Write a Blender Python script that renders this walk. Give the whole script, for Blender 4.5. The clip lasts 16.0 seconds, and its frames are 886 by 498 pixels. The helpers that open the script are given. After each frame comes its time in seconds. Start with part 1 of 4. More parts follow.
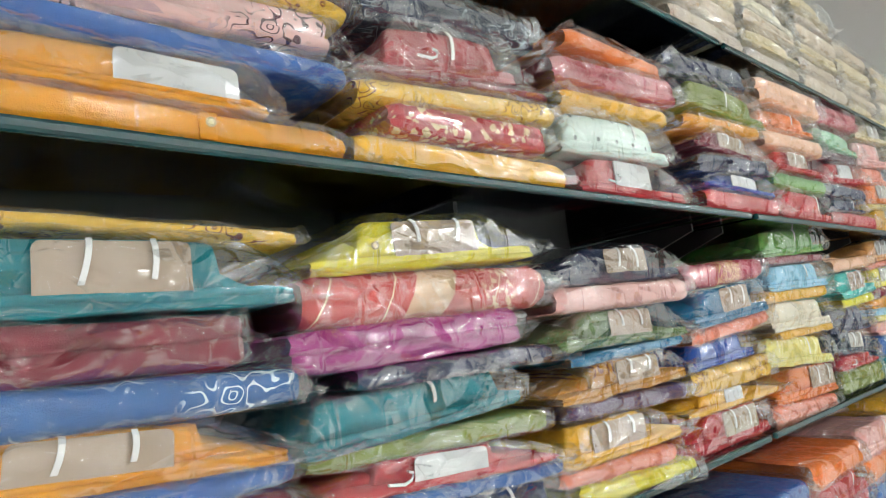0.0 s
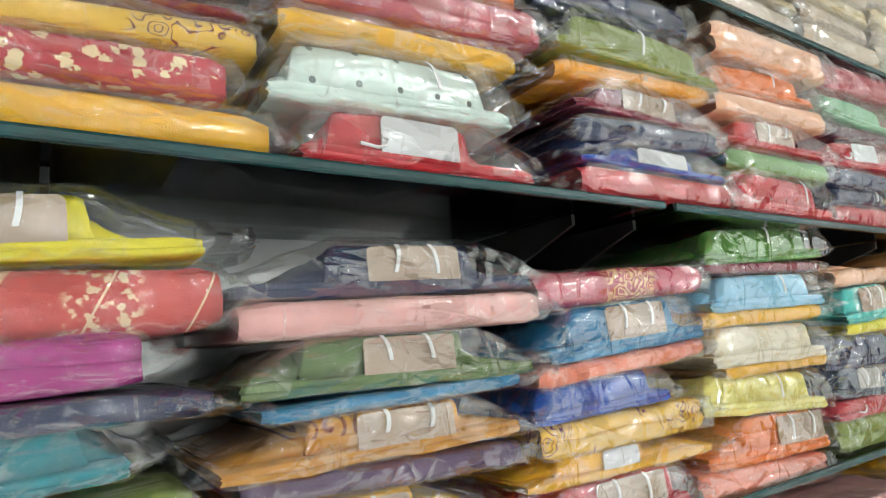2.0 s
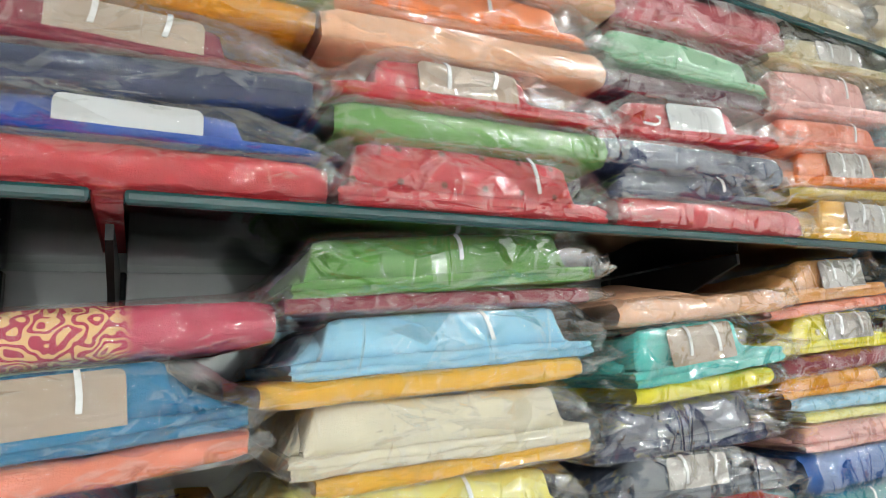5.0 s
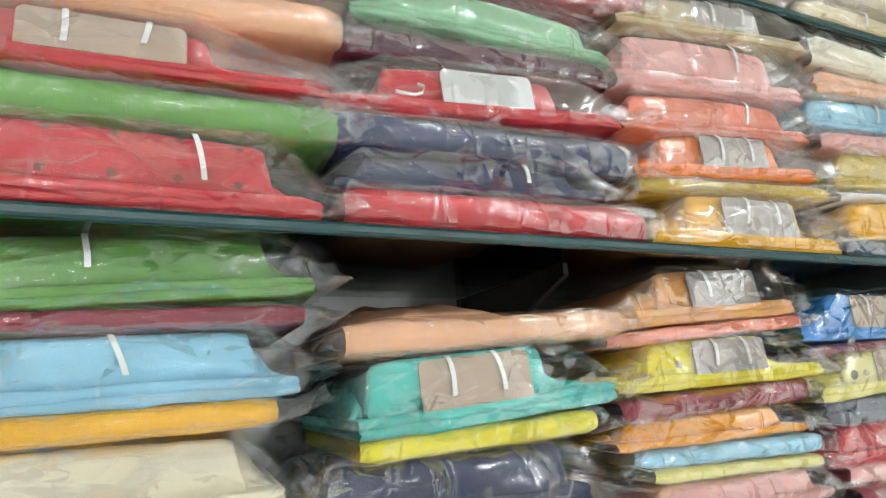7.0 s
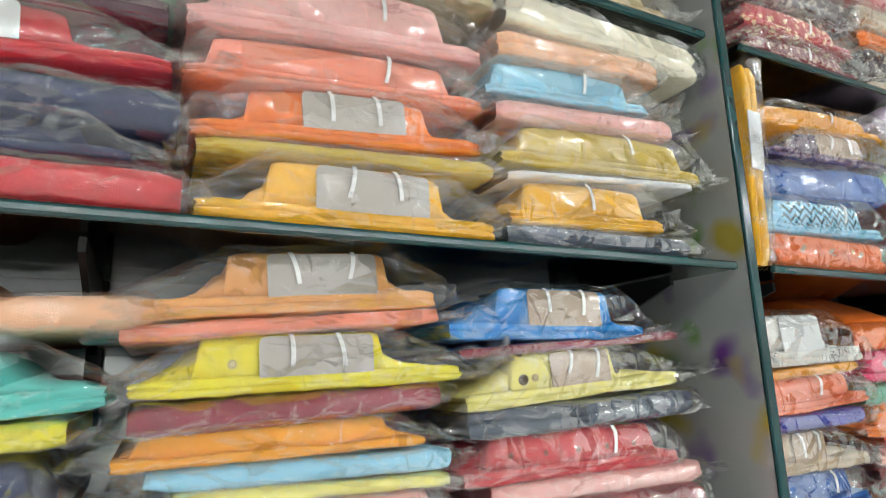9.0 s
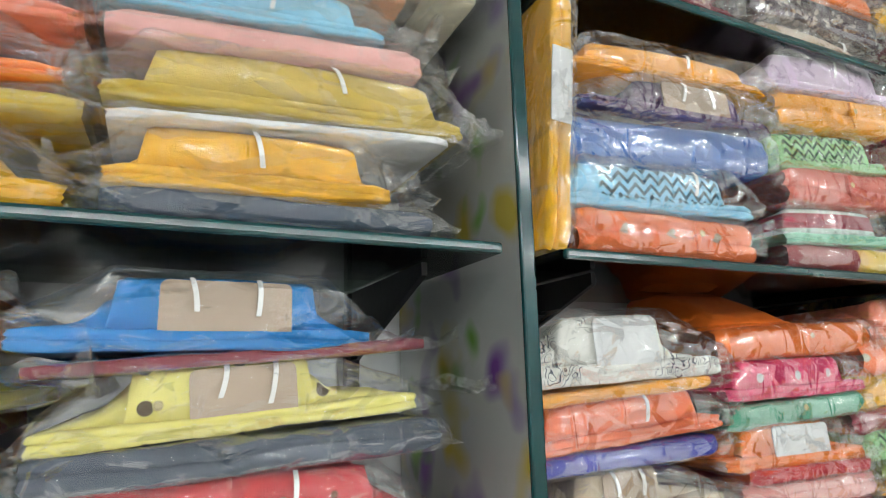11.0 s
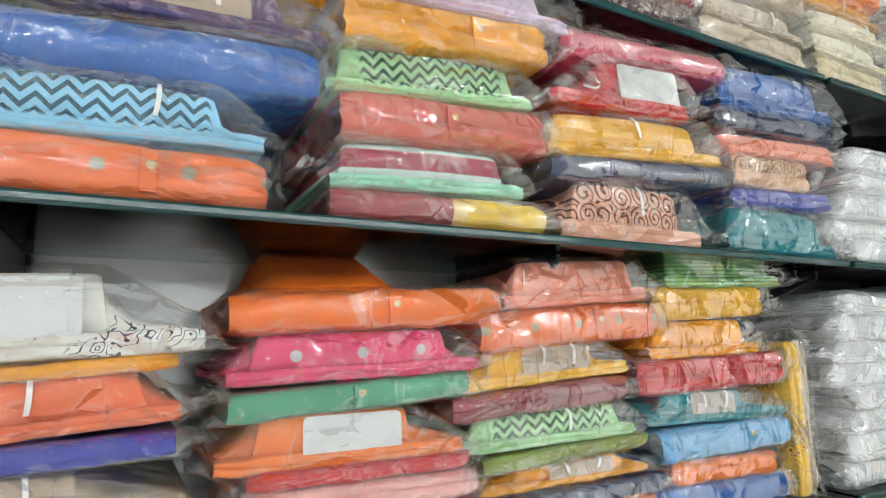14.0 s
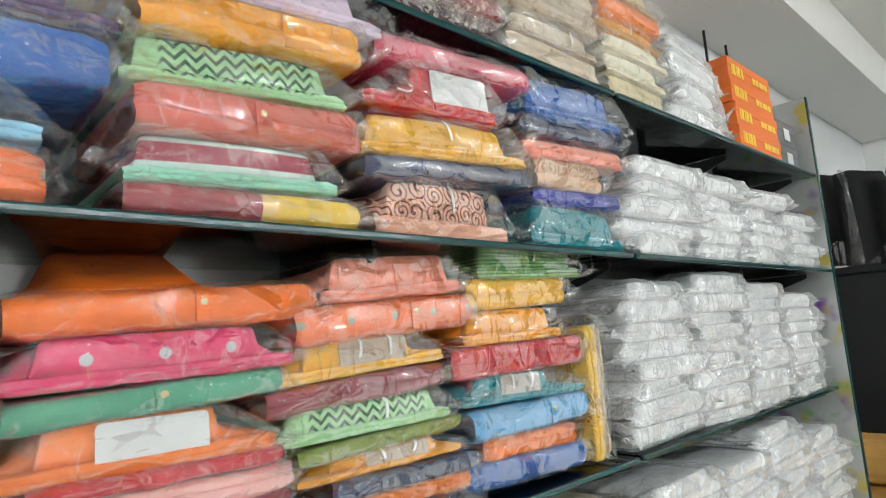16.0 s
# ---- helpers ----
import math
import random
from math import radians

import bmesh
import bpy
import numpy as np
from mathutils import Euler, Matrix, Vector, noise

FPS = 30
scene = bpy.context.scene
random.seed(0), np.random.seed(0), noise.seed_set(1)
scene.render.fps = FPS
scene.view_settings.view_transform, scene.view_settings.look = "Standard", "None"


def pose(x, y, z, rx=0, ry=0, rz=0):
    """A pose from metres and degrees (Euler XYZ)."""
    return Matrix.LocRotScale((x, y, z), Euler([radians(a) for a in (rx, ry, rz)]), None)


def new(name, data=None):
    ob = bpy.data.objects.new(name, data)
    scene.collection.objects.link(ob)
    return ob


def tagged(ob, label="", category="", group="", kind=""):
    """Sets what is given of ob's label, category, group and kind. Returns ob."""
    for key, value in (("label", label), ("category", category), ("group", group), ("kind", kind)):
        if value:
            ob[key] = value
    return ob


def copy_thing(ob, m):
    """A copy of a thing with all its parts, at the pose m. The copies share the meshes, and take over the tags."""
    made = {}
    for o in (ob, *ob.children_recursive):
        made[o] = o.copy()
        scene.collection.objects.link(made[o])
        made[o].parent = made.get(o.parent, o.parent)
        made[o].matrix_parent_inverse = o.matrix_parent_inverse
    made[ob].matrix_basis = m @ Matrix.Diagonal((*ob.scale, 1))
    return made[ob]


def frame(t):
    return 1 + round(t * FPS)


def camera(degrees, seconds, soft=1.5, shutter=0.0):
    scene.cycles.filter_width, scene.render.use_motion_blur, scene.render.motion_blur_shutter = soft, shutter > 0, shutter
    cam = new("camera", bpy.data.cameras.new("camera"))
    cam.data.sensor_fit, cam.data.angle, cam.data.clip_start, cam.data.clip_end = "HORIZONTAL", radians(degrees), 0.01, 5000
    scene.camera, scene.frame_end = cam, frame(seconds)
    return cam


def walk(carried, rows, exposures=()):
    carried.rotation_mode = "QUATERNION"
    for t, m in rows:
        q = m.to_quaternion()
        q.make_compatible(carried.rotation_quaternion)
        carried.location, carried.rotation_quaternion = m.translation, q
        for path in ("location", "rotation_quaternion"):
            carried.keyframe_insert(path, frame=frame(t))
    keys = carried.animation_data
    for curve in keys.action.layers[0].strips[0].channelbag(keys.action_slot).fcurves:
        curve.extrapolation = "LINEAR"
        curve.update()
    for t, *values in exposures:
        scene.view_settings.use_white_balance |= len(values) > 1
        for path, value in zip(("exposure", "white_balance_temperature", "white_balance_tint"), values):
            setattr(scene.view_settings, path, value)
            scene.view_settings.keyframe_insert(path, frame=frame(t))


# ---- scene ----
cam = camera(73.4, 16.0, soft=0.8)
METRES, EYE, TILT, LEAN, TURN = 3.0, 1.5, 0.0, 0.0, -40.6
ROWS = [
    (0.0, 0.0, 0.0, 0.0, 0.9, 8.66, 5.9),
    (0.5, 0.0244, 0.0241, -0.0011, 3.21, 8.67, 4.8),
    (1.0, 0.0618, 0.0526, 0.0026, 4.11, 8.91, 4.16),
    (1.5, 0.0965, 0.0723, 0.0037, 6.55, 9.45, 3.92),
    (2.0, 0.1224, 0.0938, 0.0023, 7.93, 8.9, 3.42),
    (2.5, 0.1376, 0.1222, 0.001, 7.46, 9.67, 1.97),
    (3.0, 0.1609, 0.1508, 0.0056, 6.54, 10.91, 4.53),
    (3.5, 0.1873, 0.1729, 0.0099, 8.01, 10.56, 5.15),
    (4.0, 0.2269, 0.1955, 0.0116, 11.3, 10.35, 3.24),
    (4.5, 0.2658, 0.218, 0.0119, 12.86, 10.46, 2.75),
    (7.0, 0.3796, 0.3191, 0.0116, 17.57, 13.03, 2.69),
    (7.5, 0.4188, 0.3382, 0.0166, 18.15, 13.83, 1.0),
    (8.0, 0.455, 0.3605, 0.0164, 18.27, 13.94, 1.3),
    (8.5, 0.4823, 0.3772, 0.0113, 16.52, 12.87, 1.23),
    (9.0, 0.4985, 0.3942, 0.0104, 14.5, 12.08, 1.58),
    (9.5, 0.5131, 0.4245, 0.0118, 12.25, 12.27, 2.38),
    (12.0, 0.6431, 0.5341, 0.0167, 17.33, 11.27, 0.69),
    (12.5, 0.6711, 0.5591, 0.0163, 16.97, 10.85, 1.04),
    (13.0, 0.7065, 0.5767, 0.0169, 16.05, 8.27, 0.15),
    (13.5, 0.7283, 0.5842, 0.016, 13.54, 8.3, -0.03),
    (14.0, 0.7453, 0.5889, 0.0141, 12.32, 8.92, 1.05),
    (14.5, 0.7575, 0.5917, 0.0137, 9.22, 8.83, 2.1),
    (15.0, 0.7645, 0.5919, 0.0121, 6.71, 8.67, 2.84),
    (15.5, 0.7637, 0.5891, 0.0109, 2.09, 8.12, 3.63),
    (16.0, 0.762, 0.583, 0.0102, -1.47, 8.35, 3.85),
]
walk(cam, [(t, pose(0, 0, EYE, TILT, LEAN, TURN) @ pose(METRES * x, METRES * y, METRES * z, 90 + pitch, roll, yaw)) for t, x, y, z, yaw, pitch, roll in ROWS])

# ---- light ----
world = bpy.data.worlds.new("world")
world.use_nodes = True
world.node_tree.nodes["Background"].inputs[0].default_value = (0.9, 0.95, 1.0, 1)
world.node_tree.nodes["Background"].inputs[1].default_value = 0.05
scene.world = world
scene.view_settings.exposure = 0.0

SHELF_A, SHELF_B, SHELF_T, SHELF_C = 1.667, 1.279, 2.0, 0.87
BACK, FRONT = 0.76, 0.435
LEFT_END, PANEL_1, PANEL_2, FAR_END = -1.6, 2.61, 5.21, 7.6
CEILING, SOFFIT, FLOOR = 2.85, 2.62, 0.0


# ---- materials ----
def nodes_of(name):
    m = bpy.data.materials.new(name)
    m.use_nodes = True
    nt = m.node_tree
    return m, nt, nt.nodes["Principled BSDF"]


def N(nt, kind, **props):
    n = nt.nodes.new(kind)
    for k, v in props.items():
        if k == "operation":
            n.operation = v
        elif k == "blend":
            n.data_type, n.blend_type = "RGBA", v
        elif k == "feature":
            n.feature = v
        elif k == "value":
            n.inputs[1].default_value = v
    return n


def math_node(nt, op, a, b=None):
    n = N(nt, "ShaderNodeMath", operation=op)
    for i, v in enumerate((a, b)):
        if v is None:
            continue
        if isinstance(v, (int, float)):
            n.inputs[i].default_value = v
        else:
            nt.links.new(v, n.inputs[i])
    return n.outputs[0]


def noise_node(nt, co, scale, detail=3.0, rough=0.5):
    n = N(nt, "ShaderNodeTexNoise")
    n.inputs["Scale"].default_value, n.inputs["Detail"].default_value, n.inputs["Roughness"].default_value = scale, detail, rough
    nt.links.new(co, n.inputs["Vector"])
    return n.outputs["Fac"]


def mix_color(nt, fac, a, b, blend="MIX"):
    n = N(nt, "ShaderNodeMix", blend=blend)
    for sock, v in ((n.inputs[0], fac), (n.inputs[6], a), (n.inputs[7], b)):
        if isinstance(v, (int, float)):
            sock.default_value = v
        elif isinstance(v, tuple):
            sock.default_value = (*v[:3], 1)
        else:
            nt.links.new(v, sock)
    return n.outputs[2]


def step_of(nt, sock, low, high):
    n = N(nt, "ShaderNodeMapRange")
    n.inputs[1].default_value, n.inputs[2].default_value = low, high
    nt.links.new(sock, n.inputs[0])
    return n.outputs[0]


def bump(nt, bsdf, height, strength, distance):
    n = N(nt, "ShaderNodeBump")
    n.inputs["Strength"].default_value, n.inputs["Distance"].default_value = strength, distance
    nt.links.new(height, n.inputs["Height"])
    nt.links.new(n.outputs[0], bsdf.inputs["Normal"])


def plain(name, color, rough=0.5, metal=0.0, grain=60.0, vary=0.12, relief=0.0006, coat=0.0):
    m, nt, b = nodes_of(name)
    co = N(nt, "ShaderNodeTexCoord").outputs["Object"]
    fine, wide = noise_node(nt, co, grain), noise_node(nt, co, grain / 14)
    f = math_node(nt, "ADD", math_node(nt, "MULTIPLY", fine, 0.5), math_node(nt, "MULTIPLY", wide, 0.5))
    dark = tuple(c * (1 - vary) for c in color)
    light = tuple(min(1, c * (1 + vary)) for c in color)
    nt.links.new(mix_color(nt, f, dark, light), b.inputs["Base Color"])
    nt.links.new(math_node(nt, "MULTIPLY_ADD", wide, 0.2), b.inputs["Roughness"])
    b.inputs["Roughness"].links[0].from_node.inputs[2].default_value = max(0, rough - 0.1)
    b.inputs["Metallic"].default_value = metal
    b.inputs["Coat Weight"].default_value = coat
    if relief:
        bump(nt, b, fine, 0.4, relief)
    return m


COLORS = {
    "orange": (0.85, 0.2, 0.02), "orangebox": (0.8, 0.17, 0.06), "orangebig": (0.86, 0.17, 0.01), "yellow": (0.88, 0.46, 0.015),
    "amber": (0.88, 0.36, 0.008), "lemon": (0.85, 0.74, 0.02), "paleyel": (0.86, 0.78, 0.22), "oliveyel": (0.6, 0.43, 0.06),
    "brownyel": (0.5, 0.23, 0.02), "red": (0.56, 0.022, 0.032), "crimson": (0.55, 0.045, 0.1), "rose": (0.52, 0.11, 0.13),
    "redmat": (0.42, 0.06, 0.07), "wine": (0.07, 0.012, 0.03), "maroon": (0.25, 0.02, 0.04), "magenta": (0.42, 0.02, 0.23), "pinkred": (0.7, 0.03, 0.13),
    "pink": (0.82, 0.42, 0.38), "salmon": (0.86, 0.26, 0.16), "brick": (0.66, 0.14, 0.1), "coral": (0.86, 0.25, 0.15), "peach": (0.87, 0.47, 0.27),
    "apricot": (0.87, 0.41, 0.13), "cream": (0.84, 0.77, 0.58), "khaki": (0.62, 0.5, 0.27), "beige": (0.6, 0.48, 0.34),
    "white": (0.86, 0.87, 0.88), "mint": (0.68, 0.84, 0.74), "mintg": (0.28, 0.55, 0.33), "green": (0.13, 0.33, 0.06),
    "moss": (0.12, 0.2, 0.06), "olive": (0.23, 0.29, 0.05), "seagreen": (0.07, 0.33, 0.2), "teal": (0.0, 0.23, 0.27),
    "turq": (0.1, 0.6, 0.53), "tealblue": (0.005, 0.2, 0.39), "sky": (0.3, 0.63, 0.82), "skyblue": (0.17, 0.45, 0.74),
    "blue": (0.018, 0.115, 0.4), "royal": (0.01, 0.08, 0.4), "brightblue": (0.01, 0.25, 0.66), "indigo": (0.03, 0.04, 0.34),
    "navy": (0.018, 0.028, 0.085), "slate": (0.07, 0.09, 0.13), "purple": (0.1, 0.05, 0.12), "lilac": (0.73, 0.57, 0.73),
}
# name: ground colour, print colour, pattern
PRINTS = {
    "redfloral": ((0.55, 0.05, 0.06), (0.85, 0.68, 0.4), "floral"), "yelprint": ((0.85, 0.52, 0.06), (0.22, 0.04, 0.02), "sprig"),
    "redprint": ((0.6, 0.08, 0.07), (0.8, 0.6, 0.38), "band"), "blueprint": ((0.04, 0.15, 0.4), (0.75, 0.85, 0.9), "vine"),
    "navyprint": ((0.03, 0.04, 0.07), (0.5, 0.55, 0.6), "vine"), "pinkline": ((0.84, 0.52, 0.48), (0.08, 0.02, 0.03), "vine"),
    "reddot": ((0.6, 0.04, 0.05), (0.2, 0.05, 0.03), "dots"), "bluezig": ((0.28, 0.62, 0.84), (0.03, 0.1, 0.16), "zig"),
    "greenzig": ((0.36, 0.66, 0.32), (0.02, 0.08, 0.04), "zig"), "mintmar": ((0.3, 0.68, 0.5), (0.32, 0.03, 0.06), "stripe"),
    "maryel": ((0.3, 0.04, 0.05), (0.84, 0.55, 0.05), "half"), "peachprint": ((0.87, 0.46, 0.32), (0.2, 0.06, 0.04), "swirl"),
    "beigeprint": ((0.72, 0.46, 0.3), (0.35, 0.18, 0.1), "swirl"), "whiteprint": ((0.83, 0.82, 0.76), (0.05, 0.06, 0.1), "sketch"),
    "greenstripe": ((0.3, 0.6, 0.2), (0.12, 0.35, 0.12), "fine"), "mintdot": ((0.72, 0.86, 0.78), (0.15, 0.2, 0.18), "dots"),
    "marprint": ((0.2, 0.03, 0.04), (0.55, 0.4, 0.3), "floral"), "darkprint": ((0.08, 0.05, 0.06), (0.5, 0.42, 0.36), "floral"),
    "tanprint": ((0.55, 0.44, 0.32), (0.25, 0.15, 0.1), "vine"), "magentaprint": ((0.72, 0.04, 0.15), (0.5, 0.5, 0.52), "spots"),
    "orangemotif": ((0.82, 0.18, 0.05), (0.4, 0.35, 0.25), "spots"), "crimsongold": ((0.55, 0.05, 0.1), (0.85, 0.55, 0.25), "crest"),
    "brownprint": ((0.6, 0.26, 0.02), (0.22, 0.05, 0.01), "swirl"), "paleflower": ((0.86, 0.78, 0.22), (0.1, 0.06, 0.02), "spots"),
    "purpleleaf": ((0.1, 0.05, 0.13), (0.25, 0.16, 0.25), "floral"),
}
made_fabrics = {}


def fabric(name):
    if name in made_fabrics:
        return made_fabrics[name]
    m, nt, b = nodes_of("fabric_" + name)
    tc = N(nt, "ShaderNodeTexCoord").outputs["Object"]
    ground, ink, pattern = PRINTS[name] if name in PRINTS else (COLORS[name], None, None)
    xyz = N(nt, "ShaderNodeSeparateXYZ")
    nt.links.new(tc, xyz.inputs[0])
    x, y, z = xyz.outputs
    wide, fine = noise_node(nt, tc, 28, 3), noise_node(nt, tc, 900, 2)
    color = mix_color(nt, wide, tuple(c * 0.84 for c in ground), tuple(min(1, c * 1.1 + 0.005) for c in ground))
    mask = None
    if pattern == "zig":
        tri = math_node(nt, "PINGPONG", x, 0.011)
        band = math_node(nt, "PINGPONG", math_node(nt, "ADD", z, math_node(nt, "MULTIPLY", tri, 1.0)), 0.0065)
        mask = step_of(nt, band, 0.0034, 0.004)
        mid = step_of(nt, math_node(nt, "ABSOLUTE", x), 0.094, 0.09)
        high = step_of(nt, z, 0.012, 0.015)
        mask = math_node(nt, "MULTIPLY", math_node(nt, "MULTIPLY", mask, mid), high)
    elif pattern in ("dots", "spots"):
        s = 0.022 if pattern == "dots" else 0.036
        a = math_node(nt, "PINGPONG", math_node(nt, "ADD", x, 0.003), s)
        c = math_node(nt, "PINGPONG", math_node(nt, "ADD", z, 0.004), 0.016)
        d = math_node(nt, "ADD", math_node(nt, "MULTIPLY", a, a), math_node(nt, "MULTIPLY", c, c))
        r = 0.000009 if pattern == "dots" else 0.00003
        mask = step_of(nt, d, r * 1.5, r)
    elif pattern == "stripe":
        mask = step_of(nt, math_node(nt, "ABSOLUTE", math_node(nt, "SUBTRACT", z, 0.036)), 0.011, 0.010)
        lace = step_of(nt, math_node(nt, "ABSOLUTE", math_node(nt, "SUBTRACT", z, 0.036)), 0.019, 0.018)
        dotted = step_of(nt, math_node(nt, "PINGPONG", math_node(nt, "ADD", x, z), 0.0016), 0.0003, 0.0006)
        color = mix_color(nt, math_node(nt, "MULTIPLY", lace, dotted), color, (0.72, 0.74, 0.74))
    elif pattern == "half":
        mask = step_of(nt, x, 0.02, 0.022)
        gold = step_of(nt, math_node(nt, "ABSOLUTE", math_node(nt, "SUBTRACT", x, 0.014)), 0.011, 0.01)
        color = mix_color(nt, gold, color, (0.75, 0.48, 0.12))
    elif pattern == "fine":
        mask = step_of(nt, math_node(nt, "PINGPONG", z, 0.003), 0.0016, 0.002)
    elif pattern == "band":
        tilt = math_node(nt, "ADD", x, math_node(nt, "MULTIPLY", z, -0.5))
        b1 = step_of(nt, math_node(nt, "ABSOLUTE", math_node(nt, "ADD", tilt, 0.03)), 0.028, 0.026)
        b2 = step_of(nt, math_node(nt, "PINGPONG", math_node(nt, "ADD", tilt, 0.01), 0.037), 0.0012, 0.0008)
        fl = step_of(nt, noise_node(nt, tc, 120, 4), 0.5, 0.56)
        ring = step_of(nt, math_node(nt, "ABSOLUTE", math_node(nt, "SUBTRACT", x, 0.08)), 0.03, 0.02)
        mask = math_node(nt, "MAXIMUM", math_node(nt, "MAXIMUM", math_node(nt, "MULTIPLY", b1, 0.85), b2), math_node(nt, "MULTIPLY", fl, ring))
    elif pattern == "floral":
        v = N(nt, "ShaderNodeTexVoronoi")
        v.inputs["Scale"].default_value = 75
        nt.links.new(tc, v.inputs["Vector"])
        petals = math_node(nt, "ADD", v.outputs["Distance"], math_node(nt, "MULTIPLY", noise_node(nt, tc, 260, 2), 0.7))
        mask = step_of(nt, petals, 0.74, 0.68)
    elif pattern == "swirl":
        cells = N(nt, "ShaderNodeTexVoronoi")
        cells.inputs["Scale"].default_value, cells.inputs["Randomness"].default_value = 34, 0.45
        flat = N(nt, "ShaderNodeVectorMath", operation="MULTIPLY")
        flat.inputs[1].default_value = (1, 0, 1)
        nt.links.new(tc, flat.inputs[0])
        nt.links.new(flat.outputs[0], cells.inputs["Vector"])
        local = N(nt, "ShaderNodeVectorMath", operation="SUBTRACT")
        nt.links.new(flat.outputs[0], local.inputs[0])
        nt.links.new(cells.outputs["Position"], local.inputs[1])
        arm = N(nt, "ShaderNodeSeparateXYZ")
        nt.links.new(local.outputs[0], arm.inputs[0])
        reach = N(nt, "ShaderNodeVectorMath", operation="LENGTH")
        nt.links.new(local.outputs[0], reach.inputs[0])
        angle = math_node(nt, "ARCTAN2", arm.outputs[2], arm.outputs[0])
        spiral = math_node(nt, "SINE", math_node(nt, "ADD", angle, math_node(nt, "MULTIPLY", reach.outputs["Value"], 900.0)))
        mask = math_node(nt, "MULTIPLY", step_of(nt, spiral, 0.3, 0.5), step_of(nt, z, 0.026, 0.027))
    elif pattern in ("vine", "sprig", "sketch", "crest"):
        scale = {"vine": 38, "sprig": 46, "sketch": 60, "crest": 48}[pattern]
        n = noise_node(nt, tc, scale, 1.5, 0.4)
        loops = math_node(nt, "PINGPONG", n, 0.06)
        mask = step_of(nt, loops, 0.017, 0.011)
        if pattern in ("sprig", "sketch", "crest", "vine"):
            gate = noise_node(nt, tc, 17 if pattern != "sketch" else 26, 1)
            mask = math_node(nt, "MULTIPLY", mask, step_of(nt, gate, 0.5, 0.56))
        if pattern == "crest":
            mask = math_node(nt, "MULTIPLY", step_of(nt, loops, 0.03, 0.025), step_of(nt, math_node(nt, "ABSOLUTE", x), 0.055, 0.04))
    if mask is not None:
        color = mix_color(nt, mask, color, ink)
    nt.links.new(color, b.inputs["Base Color"])
    b.inputs["Roughness"].default_value = 0.75
    b.inputs["Sheen Weight"].default_value = 0.04
    b.inputs["Specular IOR Level"].default_value = 0.25
    h = math_node(nt, "ADD", math_node(nt, "MULTIPLY", fine, 0.25), math_node(nt, "ADD", noise_node(nt, tc, 70, 4), noise_node(nt, tc, 20, 2)))
    bump(nt, b, h, 0.6, 0.0045)
    made_fabrics[name] = m
    return m


